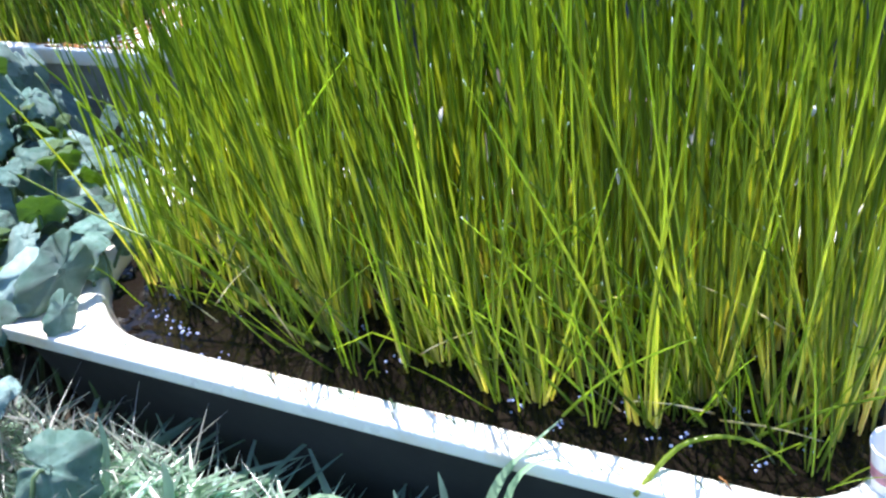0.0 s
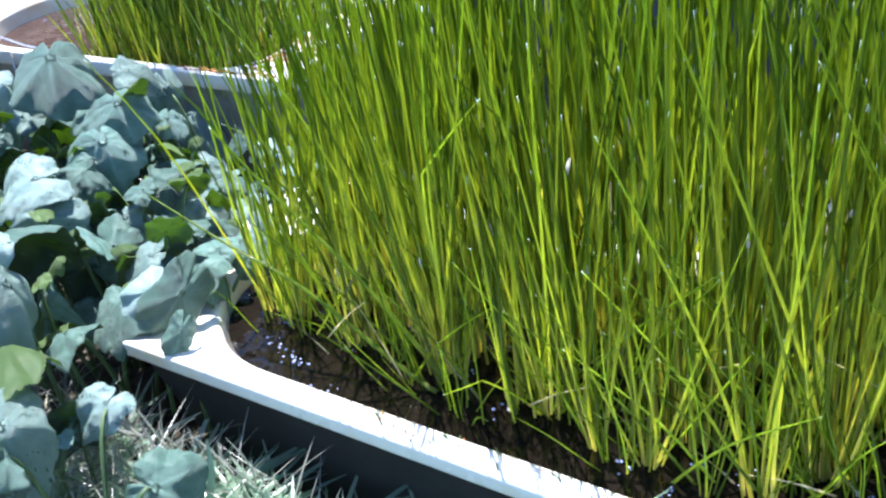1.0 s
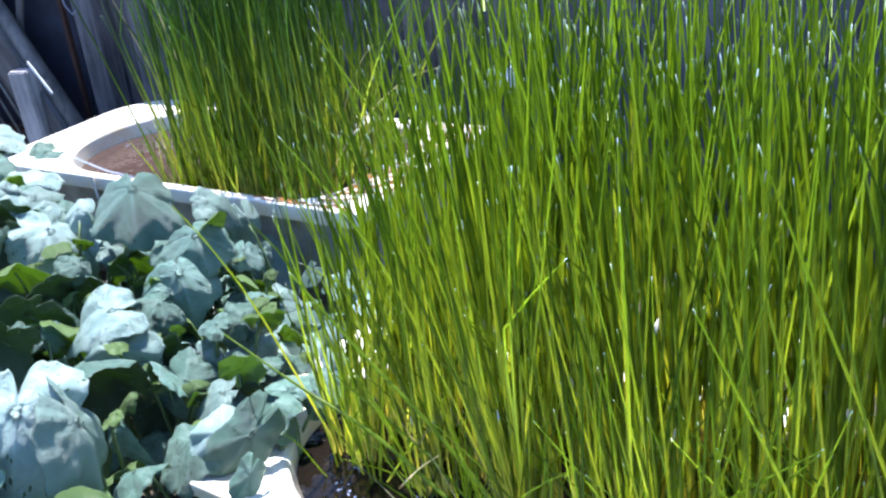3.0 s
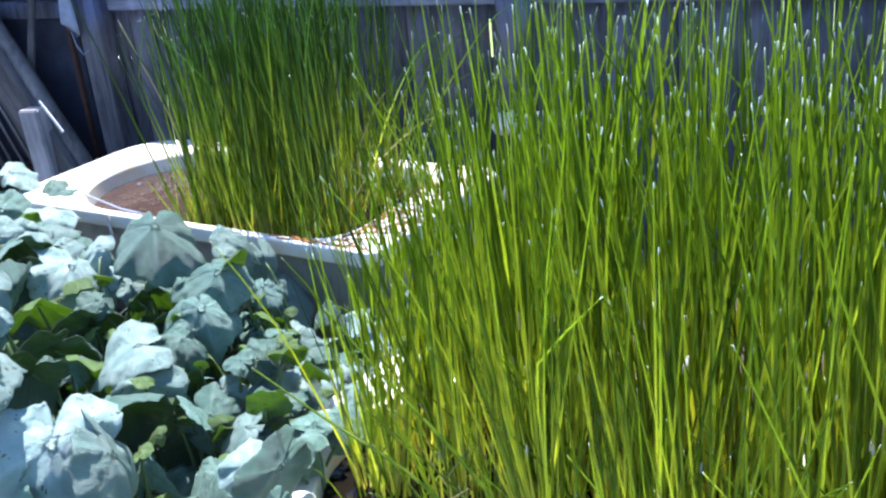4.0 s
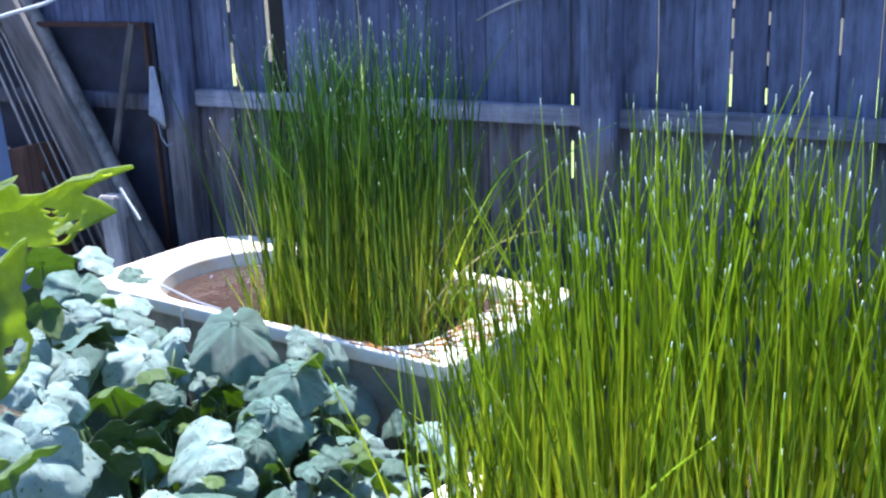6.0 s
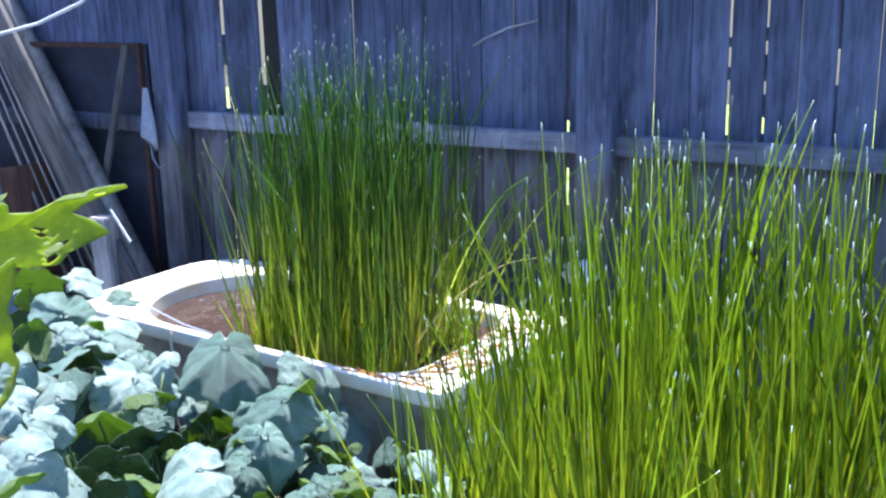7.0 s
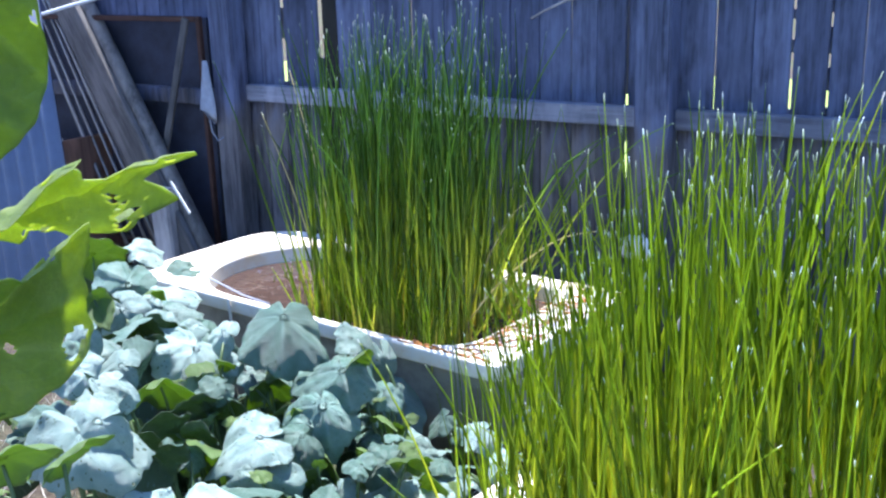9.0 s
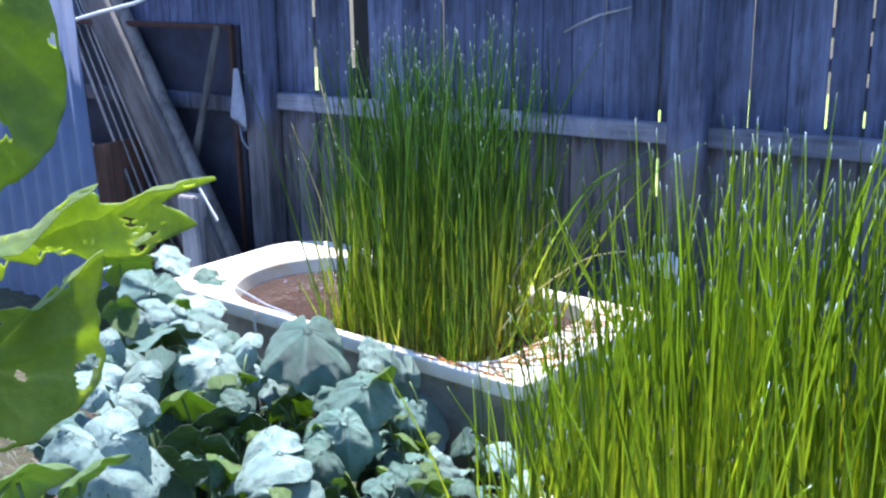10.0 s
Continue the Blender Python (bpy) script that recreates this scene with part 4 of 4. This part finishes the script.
def build_fence():
    fence = empty("board_fence", pose(*fence_xy(0), 0, 0, 0, math.degrees(FENCE_A)))
    rnd = random.Random(3)
    # left edges of the boards, and how much of a gap each leaves on its right
    edges = [-6.0 + 0.14 * i for i in range(22)] + [-2.939, -2.8, -2.66, -2.52, -2.37, -2.255, -2.125, -1.945]
    edges += [-1.865, -1.7, -1.527, -1.385, -1.239, -1.12, -1.007, -0.89, -0.795, -0.685, -0.53, -0.4, -0.283, -0.163, -0.055, 0.04, 0.15, 0.258]
    edges += [0.4 + 0.14 * i for i in range(30)]
    wide = {-2.255: 0.026, -2.125: 0.014, -0.795: 0.010, -0.283: 0.008, -0.163: 0.007, 0.04: 0.007, -2.52: 0.013}
    for u0, u1 in zip(edges, edges[1:]):
        w = u1 - u0 - wide.get(u0, 0.002)
        narrow = u0 == -1.945
        # the narrow board's near-black paints the shade of its recess
        b = part("board", box_bm(w, 0.013, 1.6, 0.003), SHADE_BLACK if narrow else FENCE, fence)
        b.location = (u0 + w / 2, 0.016 if narrow else rnd.uniform(0, 0.008), GROUND + 0.76 + rnd.uniform(-0.02, 0.02))
        b.rotation_euler = (0, radians(rnd.uniform(-0.25, 0.25)), 0)
    # battens added behind the gaps block the daylight down to short slits
    for u, spans in ((-2.138, ((0.2, 1.07), (1.24, 1.36))), (-1.965, ((0.2, 1.17),)), (-0.69, ((0.2, 0.8), (0.93, 1.0), (1.09, 1.72))), (-0.174, ((0.2, 1.07), (1.24, 1.28), (1.34, 1.37))),
                     (-0.062, ((0.2, 1.08), (1.13, 1.2), (1.24, 1.32), (1.36, 1.4))), (0.142, ((0.2, 1.235), (1.34, 1.72))), (-2.378, ((0.2, 1.2), (1.24, 1.27), (1.32, 1.72)))):
        for lo, hi in spans:
            q = part("batten", box_bm(0.06, 0.012, hi - lo, 0.002), FENCE, fence)
            q.location = (u, 0.034, (lo + hi) / 2)
    for k, (u0, u1, dz) in enumerate(((-6.0, -2.44, -0.03), (-2.31, -0.62, 0.0), (-0.51, 1.9, 0.0), (1.91, 4.5, 0.005))):
        r = part("rail", box_bm(u1 - u0, 0.04, 0.066, 0.004), RAIL if k else FENCE, fence)
        r.location = ((u0 + u1) / 2, -0.03, 1.027 + dz)
    for uu, w in ((-4.8, 0.1), (-2.375, 0.115), (-0.567, 0.115), (1.85, 0.1), (4.2, 0.1)):
        p = part("post", box_bm(w, 0.09, 1.56, 0.006), FENCE, fence)
        p.location = (uu, -0.06, GROUND + 0.75)
    tagged(fence, "weathered blue-grey board fence with rails and posts", "fence")


# ---- clutter by the fence ----
def on_fence(u, z, off):
    return (*fence_xy(u, off), z)


def leaning(name, x_foot, y, width, thick, mat, label, cat, slope=0.745, z0=0.2, z1=2.0, back=0.05, round_bar=False):
    """A bar that leans to the left, its foot by the far tub."""
    foot, top = Vector((x_foot, y, z0)), Vector((x_foot - slope * (z1 - z0), y + back, z1))
    if round_bar:
        ob = tube_ob(name, [foot.lerp(top, q) for q in (0, 0.33, 0.66, 1)], width / 2, mat, None, "", 12)
    else:
        d = top - foot
        ob = part(name, box_bm(width, thick, d.length, 0.003), mat)
        z = d.normalized()
        yv = Vector((0, 1, 0))
        yv = (yv - z * yv.dot(z)).normalized()
        ob.matrix_world = Matrix.Translation((foot + top) / 2) @ Matrix((yv.cross(z), yv, z)).transposed().to_4x4()
    return tagged(ob, label, cat)


def build_clutter():
    leaning("timber_pole", -2.16, 2.93, 0.074, 0.05, TIMBER, "round grey timber pole leaning against the fence", "pole", 0.785, round_bar=True)
    leaning("leaning_plank", -2.255, 2.88, 0.17, 0.025, DARKPLANK, "dark weathered plank leaning beside a pole", "plank", 0.785)
    leaning("leaning_plank", -2.43, 2.915, 0.07, 0.025, DARKPLANK, "dark weathered plank leaning beside a pole", "plank", 0.75)
    leaning("leaning_plank", -2.68, 3.0, 0.07, 0.025, DARKPLANK, "dark weathered plank leaning beside a pole", "plank", 0.66)
    for dx, sl, w in ((-2.50, 0.72, 0.016), (-2.60, 0.67, 0.014), (-2.70, 0.65, 0.012), (-2.79, 0.63, 0.02)):
        leaning("steel_rod", dx, 2.9, w, w, STEEL, "thin grey steel rod leaning in a bundle", "rod", sl, round_bar=True)
    # rusted gate frame; a dark sheet is added for the shade on the boards
    gate = empty("rusty_gate", pose(*fence_xy(-2.935, 0.09), 0.2, 0, 0, math.degrees(FENCE_A)))
    for nm, c, sz in (("gate_bar", (0.44, 0, 0.55), (0.022, 0.022, 1.16)), ("gate_bar", (-0.72, 0, 0.55), (0.022, 0.022, 1.16)), ("gate_bar", (-0.14, 0, 1.119), (1.138, 0.022, 0.022)), ("gate_bar", (-0.14, 0, 0.12), (1.138, 0.022, 0.022))):
        part(nm, box_bm(*sz, 0.003, c), RUST, gate)
    part("sheet", box_bm(1.1, 0.008, 1.0, 0.002, (-0.14, 0.078, 0.62)), SHADE_SHEET, gate, "dark weathered sheet")
    bar = part("brace", box_bm(0.035, 0.012, 0.85, 0.002), DARKPLANK, gate)
    bar.matrix_local = pose(0.25, -0.02, 0.72, 0, 19, 0)
    tagged(gate, "rusty iron gate frame standing against the fence", "gate")
    # cloth knotted to the post
    v, f = [], []
    for j in range(9):
        q = j / 8
        for i in range(10):
            a = 2 * math.pi * i / 10
            w = 0.012 + 0.03 * q ** 0.8
            rr = w * (1 + 0.4 * math.sin(3 * a + 2 * q) + 0.15 * math.sin(5 * a + 4 * q))
            v.append((rr * math.cos(a), 0.45 * rr * math.sin(a), -0.225 * q - 0.03 * math.sin(a + 0.5) * q))
    for j in range(8):
        for i in range(10):
            k = (i + 1) % 10
            f.append((j * 10 + i, j * 10 + k, j * 10 + 10 + k, j * 10 + 10 + i))
    f.append(tuple(range(80, 90)))
    cl = mesh_ob("rag", v, f, CLOTH)
    cl.location = on_fence(-2.44, 1.16, 0.135)
    tagged(cl, "pale blue rag hanging from the fence post", "rag")
    tube_ob_t = tube_ob("string", [on_fence(-2.455, 0.94, 0.12), on_fence(-2.44, 0.87, 0.125), on_fence(-2.41, 0.835, 0.125), on_fence(-2.39, 0.85, 0.115)], 0.003, CLOTH)
    tagged(tube_ob_t, "pale string looped below a rag", "string")
    pts = [on_fence(-3.6, 1.2, 0.2), on_fence(-3.35, 1.33, 0.2), on_fence(-3.15, 1.37, 0.2), on_fence(-2.95, 1.41, 0.18), on_fence(-2.73, 1.49, 0.15), on_fence(-2.55, 1.62, 0.1)]
    tagged(tube_ob("hose", pts, 0.008, HOSE), "thin white hose looped along the fence", "hose")
    # cut stub, crate and painted sheet
    st = part("timber_stub", box_bm(0.1, 0.07, 0.5, 0.006), PALEWOOD)
    st.matrix_world = pose(-2.467, 2.86, 0.40, 0, -2, 12)
    tagged(st, "pale grey cut timber stub standing upright", "timber")
    sl = part("lath", box_bm(0.012, 0.006, 0.16, 0.001), WHITE)
    sl.matrix_world = pose(-2.266, 2.8, 0.65, 0, -44, 0)
    tagged(sl, "thin white lath leaning beside a timber stub", "lath")
    cr = empty("wooden_crate", pose(-3.3, 2.88, 0.2, 0, 0, 6))
    for k in range(3):
        part("slat", box_bm(0.44, 0.014, 0.18, 0.003, (0, -0.15, 0.1 + 0.2 * k)), BROWN, cr)
        part("slat", box_bm(0.44, 0.014, 0.18, 0.003, (0, 0.15, 0.1 + 0.2 * k)), BROWN, cr)
    for sx in (-0.214, 0.214):
        part("end_board", box_bm(0.016, 0.284, 0.6, 0.003, (sx, 0, 0.3)), BROWN, cr)
    part("top_strip", box_bm(0.45, 0.02, 0.012, 0.002, (0, -0.15, 0.606)), WHITE, cr)
    tagged(cr, "reddish brown wooden crate", "crate")
    vv, ff = [], []
    n = 60
    for i in range(n + 1):
        x = -1.0 * i / n
        y = 0.012 * math.sin(i * 1.05)
        vv += [(x, y, 0), (x, y, 1.6), (x, y + 0.002, 0), (x, y + 0.002, 1.6)]
    for i in range(n):
        o = 4 * i
        ff += [(o, o + 4, o + 5, o + 1), (o + 2, o + 3, o + 7, o + 6), (o + 1, o + 5, o + 7, o + 3)]
    sh = mesh_ob("corrugated_sheet", vv, ff, BLUE)
    sh.matrix_world = pose(-2.535, 2.5, 0.18, -4, -8, 10)
    tagged(sh, "blue-grey corrugated metal sheet standing on edge", "metal sheet")
    tw = tube_ob("twig", [on_fence(-1.03, 1.335, 0.02), on_fence(-0.98, 1.36, 0.03), on_fence(-0.9, 1.395, 0.025), on_fence(-0.79, 1.42, 0.02)], 0.004, PALEWOOD)
    tagged(tw, "grey bare twig hooked on the fence boards", "twig")
    bag = mesh_ob("plastic_bag", *crumple(0.065, 0.03, 0.042, 4), WHITE)
    bag.location = on_fence(-0.575, 0.626, 0.17)
    tagged(bag, "crumpled white plastic bag caught at the fence", "bag")


def crumple(a, b, c, seed):
    v, f = [], []
    n, m = 9, 14
    for j in range(n + 1):
        th = math.pi * j / n
        for i in range(m):
            ph = 2 * math.pi * i / m
            d = Vector((math.sin(th) * math.cos(ph), math.sin(th) * math.sin(ph), math.cos(th)))
            s = 1 + 0.45 * noise.noise(d * 2.3 + Vector((seed, 0, 0)))
            v.append((d.x * a * s, d.y * b * s, d.z * c * s))
    for j in range(n):
        for i in range(m):
            k = (i + 1) % m
            f.append((j * m + i, j * m + m + i, j * m + m + k, j * m + k))
    return v, f


# ---- grass ----
def blades(count, place, height, lean, width, seed, seg=5, droop=0.5):
    """Flat creased blades that bow over."""
    rnd = random.Random(seed)
    V, F, A = [], [], []
    for _ in range(count):
        p = Vector(place(rnd))
        h, a = height(rnd), rnd.uniform(0, 6.283)
        l = abs(rnd.gauss(0, lean))
        d = Vector((math.cos(a), math.sin(a), 0))
        side = Vector((-d.y, d.x, 0))
        w = width * rnd.uniform(0.6, 1.4)
        o = len(V)
        dr = droop * rnd.uniform(0.3, 1.3)
        for k in range(seg + 1):
            q = k / seg
            c = p + d * (h * (l * q + dr * q * q)) + Vector((0, 0, h * (q - 0.45 * dr * q * q)))
            ww = w * (1 - q ** 2.5) * (0.6 + 0.4 * min(1, 4 * q)) + 0.0003
            V += [c - side * ww, c - Vector((0, 0, 0.25 * ww)), c + side * ww]
            A += [q, q, q]
        for k in range(seg):
            b = o + 3 * k
            F += [(b, b + 1, b + 4, b + 3), (b + 1, b + 2, b + 5, b + 4)]
    return V, F, A


def ribbon(points, width, seg=12):
    """A flat creased blade along a smooth run of points."""
    n = len(points)
    V, F, A = [], [], []
    for k in range(seg + 1):
        q = k / seg * (n - 1)
        i = min(int(q), n - 2)
        t = q - i
        p0, p1, p2, p3 = points[max(i - 1, 0)], points[i], points[i + 1], points[min(i + 2, n - 1)]
        c = 0.5 * ((2 * p1) + (p2 - p0) * t + (2 * p0 - 5 * p1 + 4 * p2 - p3) * t * t + (3 * p1 - p0 - 3 * p2 + p3) * t ** 3)
        d = (p2 - p1).normalized()
        side = d.cross(Vector((-0.5, 0.8, 0.4))).normalized()
        w = width * (1 - (k / seg) ** 2.2) * (0.55 + 0.45 * min(1, 3 * k / seg)) + 0.0003
        V += [c - side * w, c + d.cross(side) * 0.3 * w, c + side * w]
        A += [k / seg] * 3
    for k in range(seg):
        b = 3 * k
        F += [(b, b + 1, b + 4, b + 3), (b + 1, b + 2, b + 5, b + 4)]
    return V, F, A


def curl(length, width, seed):
    """A dry curled scrap of leaf."""
    rnd = random.Random(seed)
    v, f = [], []
    c = rnd.uniform(0.3, 0.8)
    for i in range(7):
        q = i / 6 - 0.5
        w = width * (1 - (2 * q) ** 2 * 0.85)
        for k in (-1, -0.4, 0.4, 1):
            v.append((q * length, w * k * 0.5, c * length * q * q + 0.3 * w * k * k))
    for i in range(6):
        for k in range(3):
            o = 4 * i + k
            f.append((o, o + 1, o + 5, o + 4))
    return v, f


def build_small():
    rnd = random.Random(31)
    # dry needles and stems fallen on the old tub's rim
    for k in range(74):
        if k < 54:
            x, y = rnd.uniform(-0.525, -0.40), rnd.uniform(2.40, 3.05)
        else:
            x, y = rnd.uniform(-0.75, -0.42), rnd.uniform(2.37, 2.39)
        a, l = rnd.uniform(0, math.pi), rnd.uniform(0.03, 0.12)
        if k >= 54:
            a, l = rnd.uniform(-0.3, 0.3), rnd.uniform(0.02, 0.05)
        dx, dy = 0.5 * l * math.cos(a), 0.5 * l * math.sin(a)
        x = min(x, -0.385 - abs(dx))
        tagged(tube_ob("dry_straw", [in_b(x - dx, y - dy, 0.5415), in_b(x + 0.004, y, 0.543), in_b(x + dx, y + dy, 0.5415)], 0.0021, NEEDLE, None, "", 5), "short rust-brown dry straw lying on the tub rim", "dry straw", "dry straws on the rim")
    for k in range(9):
        v, f = curl(rnd.uniform(0.025, 0.06), rnd.uniform(0.015, 0.03), k)
        ob = mesh_ob("dry_leaf", v, f, PALE)
        ob.matrix_world = pose(rnd.uniform(-0.12, -0.02), rnd.uniform(1.72, 2.0), 0.402, rnd.uniform(-15, 15), rnd.uniform(-10, 10), rnd.uniform(0, 360))
        tagged(ob, "pale curled scrap of dry leaf on the rim", "dry leaf", "dry leaf scraps")
    # pale dry scraps caught between the reeds
    for k in range(64):
        v, f = curl(rnd.uniform(0.012, 0.03), rnd.uniform(0.003, 0.008), 40 + k)
        ob = mesh_ob("dry_scrap", v, f, PALE if k % 3 else WHITE)
        x = rnd.uniform(0.2, 1.4)
        ob.matrix_world = pose(x, rnd.uniform(1.72, 2.12), rnd.uniform(0.5, 1.1 if x > 0.4 else 0.8), rnd.uniform(-80, 80), rnd.uniform(50, 120), rnd.uniform(0, 360))
        tagged(ob, "pale dry scrap of leaf caught between reeds", "dry scrap", "dry scraps in the reeds")
    # string across the corner and tape on the side
    tagged(tube_ob("string", [in_b(-1.74, 2.53, 0.544), in_b(-1.66, 2.48, 0.543), in_b(-1.4, 2.42, 0.535), in_b(-1.24, 2.385, 0.545)], 0.003, CLOTH), "pale string stretched across the tub corner", "string")
    tp = part("tape", box_bm(0.012, 0.002, 0.075, 0.0005), WHITE)
    tp.matrix_world = tub_turn(TUB_B) @ pose(-1.393, 2.3585, 0.502, 3, 0, 0)
    tagged(tp, "short strip of white tape on the tub side", "tape")
    # cup standing on the rim at the tap end
    cup = empty("cup", pose(1.468, 1.668, 0.40))
    n = 24
    prof = [(0.026, 0.0), (0.028, 0.002), (0.033, 0.05), (0.036, 0.072), (0.037, 0.075), (0.035, 0.076), (0.032, 0.07), (0.026, 0.006)]
    v, f = loft([[(r * math.cos(2 * math.pi * i / n), r * math.sin(2 * math.pi * i / n), z) for i in range(n)] for r, z in prof], True)
    mesh_ob("cup_wall", v, f, WHITE, cup, "white plastic wall")
    v, f = loft([[(r * math.cos(2 * math.pi * i / n), r * math.sin(2 * math.pi * i / n), z) for i in range(n)] for r, z in ((0.0308, 0.022), (0.0335, 0.045))])
    mesh_ob("band", v, f, BANDC, cup, "faded red and blue band")
    tagged(cup, "small white plastic cup on the tub rim", "cup")
    # broad blades of a grass tuft that reach over the rim, and single ones in the grass
    tuft = empty("grass_tuft", pose(0.93, 1.48, ground_z(0.93, 1.48)))
    inv = tuft.matrix_world.inverted()
    for pts, w in ((((0.90, 1.46, 0.18), (0.94, 1.53, 0.34), (0.985, 1.56, 0.41), (1.023, 1.61, 0.44)), 0.011),
                   (((0.93, 1.48, 0.18), (0.97, 1.53, 0.36), (1.02, 1.55, 0.412), (1.06, 1.555, 0.402)), 0.008),
                   (((0.88, 1.45, 0.18), (0.87, 1.50, 0.30), (0.855, 1.52, 0.36)), 0.009),
                   (((1.00, 1.45, 0.18), (1.04, 1.50, 0.30), (1.10, 1.50, 0.33)), 0.012)):
        v, f, a = ribbon([inv @ Vector(q) for q in pts], w)
        mesh_ob("blade", v, f, GRASS, tuft, attr=("along", a))
    tagged(tuft, "tuft of broad green grass blades by the tub", "grass tuft")
    for pts, w in ((((0.62, 1.38, 0.18), (0.65, 1.46, 0.29), (0.75, 1.49, 0.27)), 0.013), (((0.27, 1.36, 0.18), (0.27, 1.42, 0.30), (0.26, 1.44, 0.37)), 0.008),
                   (((0.40, 1.36, 0.18), (0.41, 1.40, 0.27), (0.40, 1.42, 0.33)), 0.012), (((0.78, 1.42, 0.18), (0.80, 1.47, 0.28), (0.79, 1.49, 0.33)), 0.008)):
        v, f, a = ribbon([Vector(q) for q in pts], w)
        tagged(mesh_ob("weed", v, f, GRASS, attr=("along", a)), "broad pale grass weed standing in the grass", "weed", "broad grass weeds")
    single_reed("bent_reed", [(1.15, 1.545, 0.39), (1.19, 1.62, 0.425), (1.25, 1.65, 0.437), (1.31, 1.655, 0.425), (1.345, 1.66, 0.385)], 0.0042, REED_Y, "yellow reed arched over the tub rim")
    # thin dark bits that draw the reeds' cast shadows on the near rim
    for k in range(34):
        x, y = (rnd.gauss(0.62, 0.09) if k % 2 else rnd.uniform(0.2, 1.35)), rnd.uniform(1.563, 1.598)
        a, l = rnd.uniform(-1.2, -0.3), rnd.uniform(0.008, 0.035)
        dx, dy = 0.5 * l * math.cos(a), 0.5 * l * math.sin(a)
        tagged(tube_ob("dry_straw", [(x - dx, y - dy, 0.4012), (x, y + 0.002, 0.402), (x + dx, y + dy, 0.4012)], 0.0011, STALK if k % 3 else NEEDLE, None, "", 5), "short dark dry straw lying on the near rim", "dry straw", "dry straws on the near rim")
    # a few young shoots in open water
    shoots = empty("young_reed", pose(-1.52, 2.72, 0.47))
    for k in range(8):
        x, y, h = rnd.gauss(0, 0.03), rnd.gauss(0, 0.04), rnd.uniform(0.05, 0.11)
        v, f, a = tube([(x, y, 0), (x + 0.004, y, h * 0.5), (x + rnd.gauss(0.0, 0.012), y, h)], [0.0025, 0.002, 0.001], 5)
        mesh_ob("stem", v, f, REED_B, shoots, attr=("along", a))
    tagged(shoots, "small young reed shoots in open water", "reeds")


def build_glints():
    """Small pale domes added between the stems in place of the water's glints."""
    for t, count, box, label in ((TUB_A, 150, (0.08, 1.42, 1.625, 1.80), "small shiny bubbles floating on the dark water"), (TUB_B, 28, (-1.7, -1.2, 2.5, 2.95), "small shiny bubbles floating on the muddy water")):
        rnd = random.Random(66)
        V, F = [], []
        z = t["z"] - t.get("low", 0.055)
        heart = (0, 0)
        for n in range(count):
            if n % 5 == 0:
                heart = (rnd.uniform(*box[:2]), rnd.uniform(*box[2:]))
            x, y, r = heart[0] + rnd.gauss(0, 0.014), heart[1] + rnd.gauss(0, 0.01), rnd.uniform(0.001, 0.0034)
            o = len(V)
            for j in range(3):
                a = j * 0.5
                for i in range(8):
                    b = i * math.pi / 4
                    V.append((x + r * math.cos(a) * math.cos(b), y + r * math.cos(a) * math.sin(b), z + 0.8 * r * math.sin(a)))
            V.append((x, y, z + 0.8 * r))
            for j in range(2):
                F += [(o + 8 * j + i, o + 8 * j + (i + 1) % 8, o + 8 * j + 8 + (i + 1) % 8, o + 8 * j + 8 + i) for i in range(8)]
            F += [(o + 16 + i, o + 16 + (i + 1) % 8, o + 24) for i in range(8)]
        tagged(mesh_ob("bubbles", V, F, GLINT), label, "bubbles", kind="stuff")


def build_grass():
    def front(r):
        x, y = r.uniform(-0.1, 1.7), 1.44 - abs(r.gauss(0, 0.16))
        return x, y, ground_z(x, y) - 0.01
    v, f, a = blades(3200, front, lambda r: r.uniform(0.05, 0.12), 0.8, 0.0075, 77, 6, 1.4)
    tagged(mesh_ob("grass", v, f, GRASS, attr=("along", a)), "long pale green grass in front of the tub", "grass", kind="stuff")

    def strewn(r):
        x, y = r.gauss(-0.1, 0.25), min(r.gauss(1.36, 0.14), 1.48)
        if r.random() < 0.5:
            x, y = r.uniform(-2.2, 0.0), r.uniform(1.3, 2.3)
        return x, y, ground_z(x, y) + r.uniform(0.01, 0.09)
    v, f, a = blades(3000, strewn, lambda r: r.uniform(0.02, 0.07), 1.3, 0.0013, 78, 3, 0.3)
    tagged(mesh_ob("straw", v, f, LITTER, attr=("along", a)), "bleached straw litter strewn on the soil", "straw", kind="stuff")


build_ground()
build_lawn()
bath_tub(TUB_A, "bath_tub", "white enamel bath tub sunk in the soil, planted with reeds", WATER_A, "dark shallow water around the reed stems")
bath_tub(TUB_B, "bath_tub", "old white bath tub with a rust-stained rim, planted with reeds", WATER_B, "muddy brown water in the old tub")
build_reeds()
build_squash()
build_fence()
build_clutter()
build_small()
build_glints()
build_grass()


def motions():
    pass


motions()
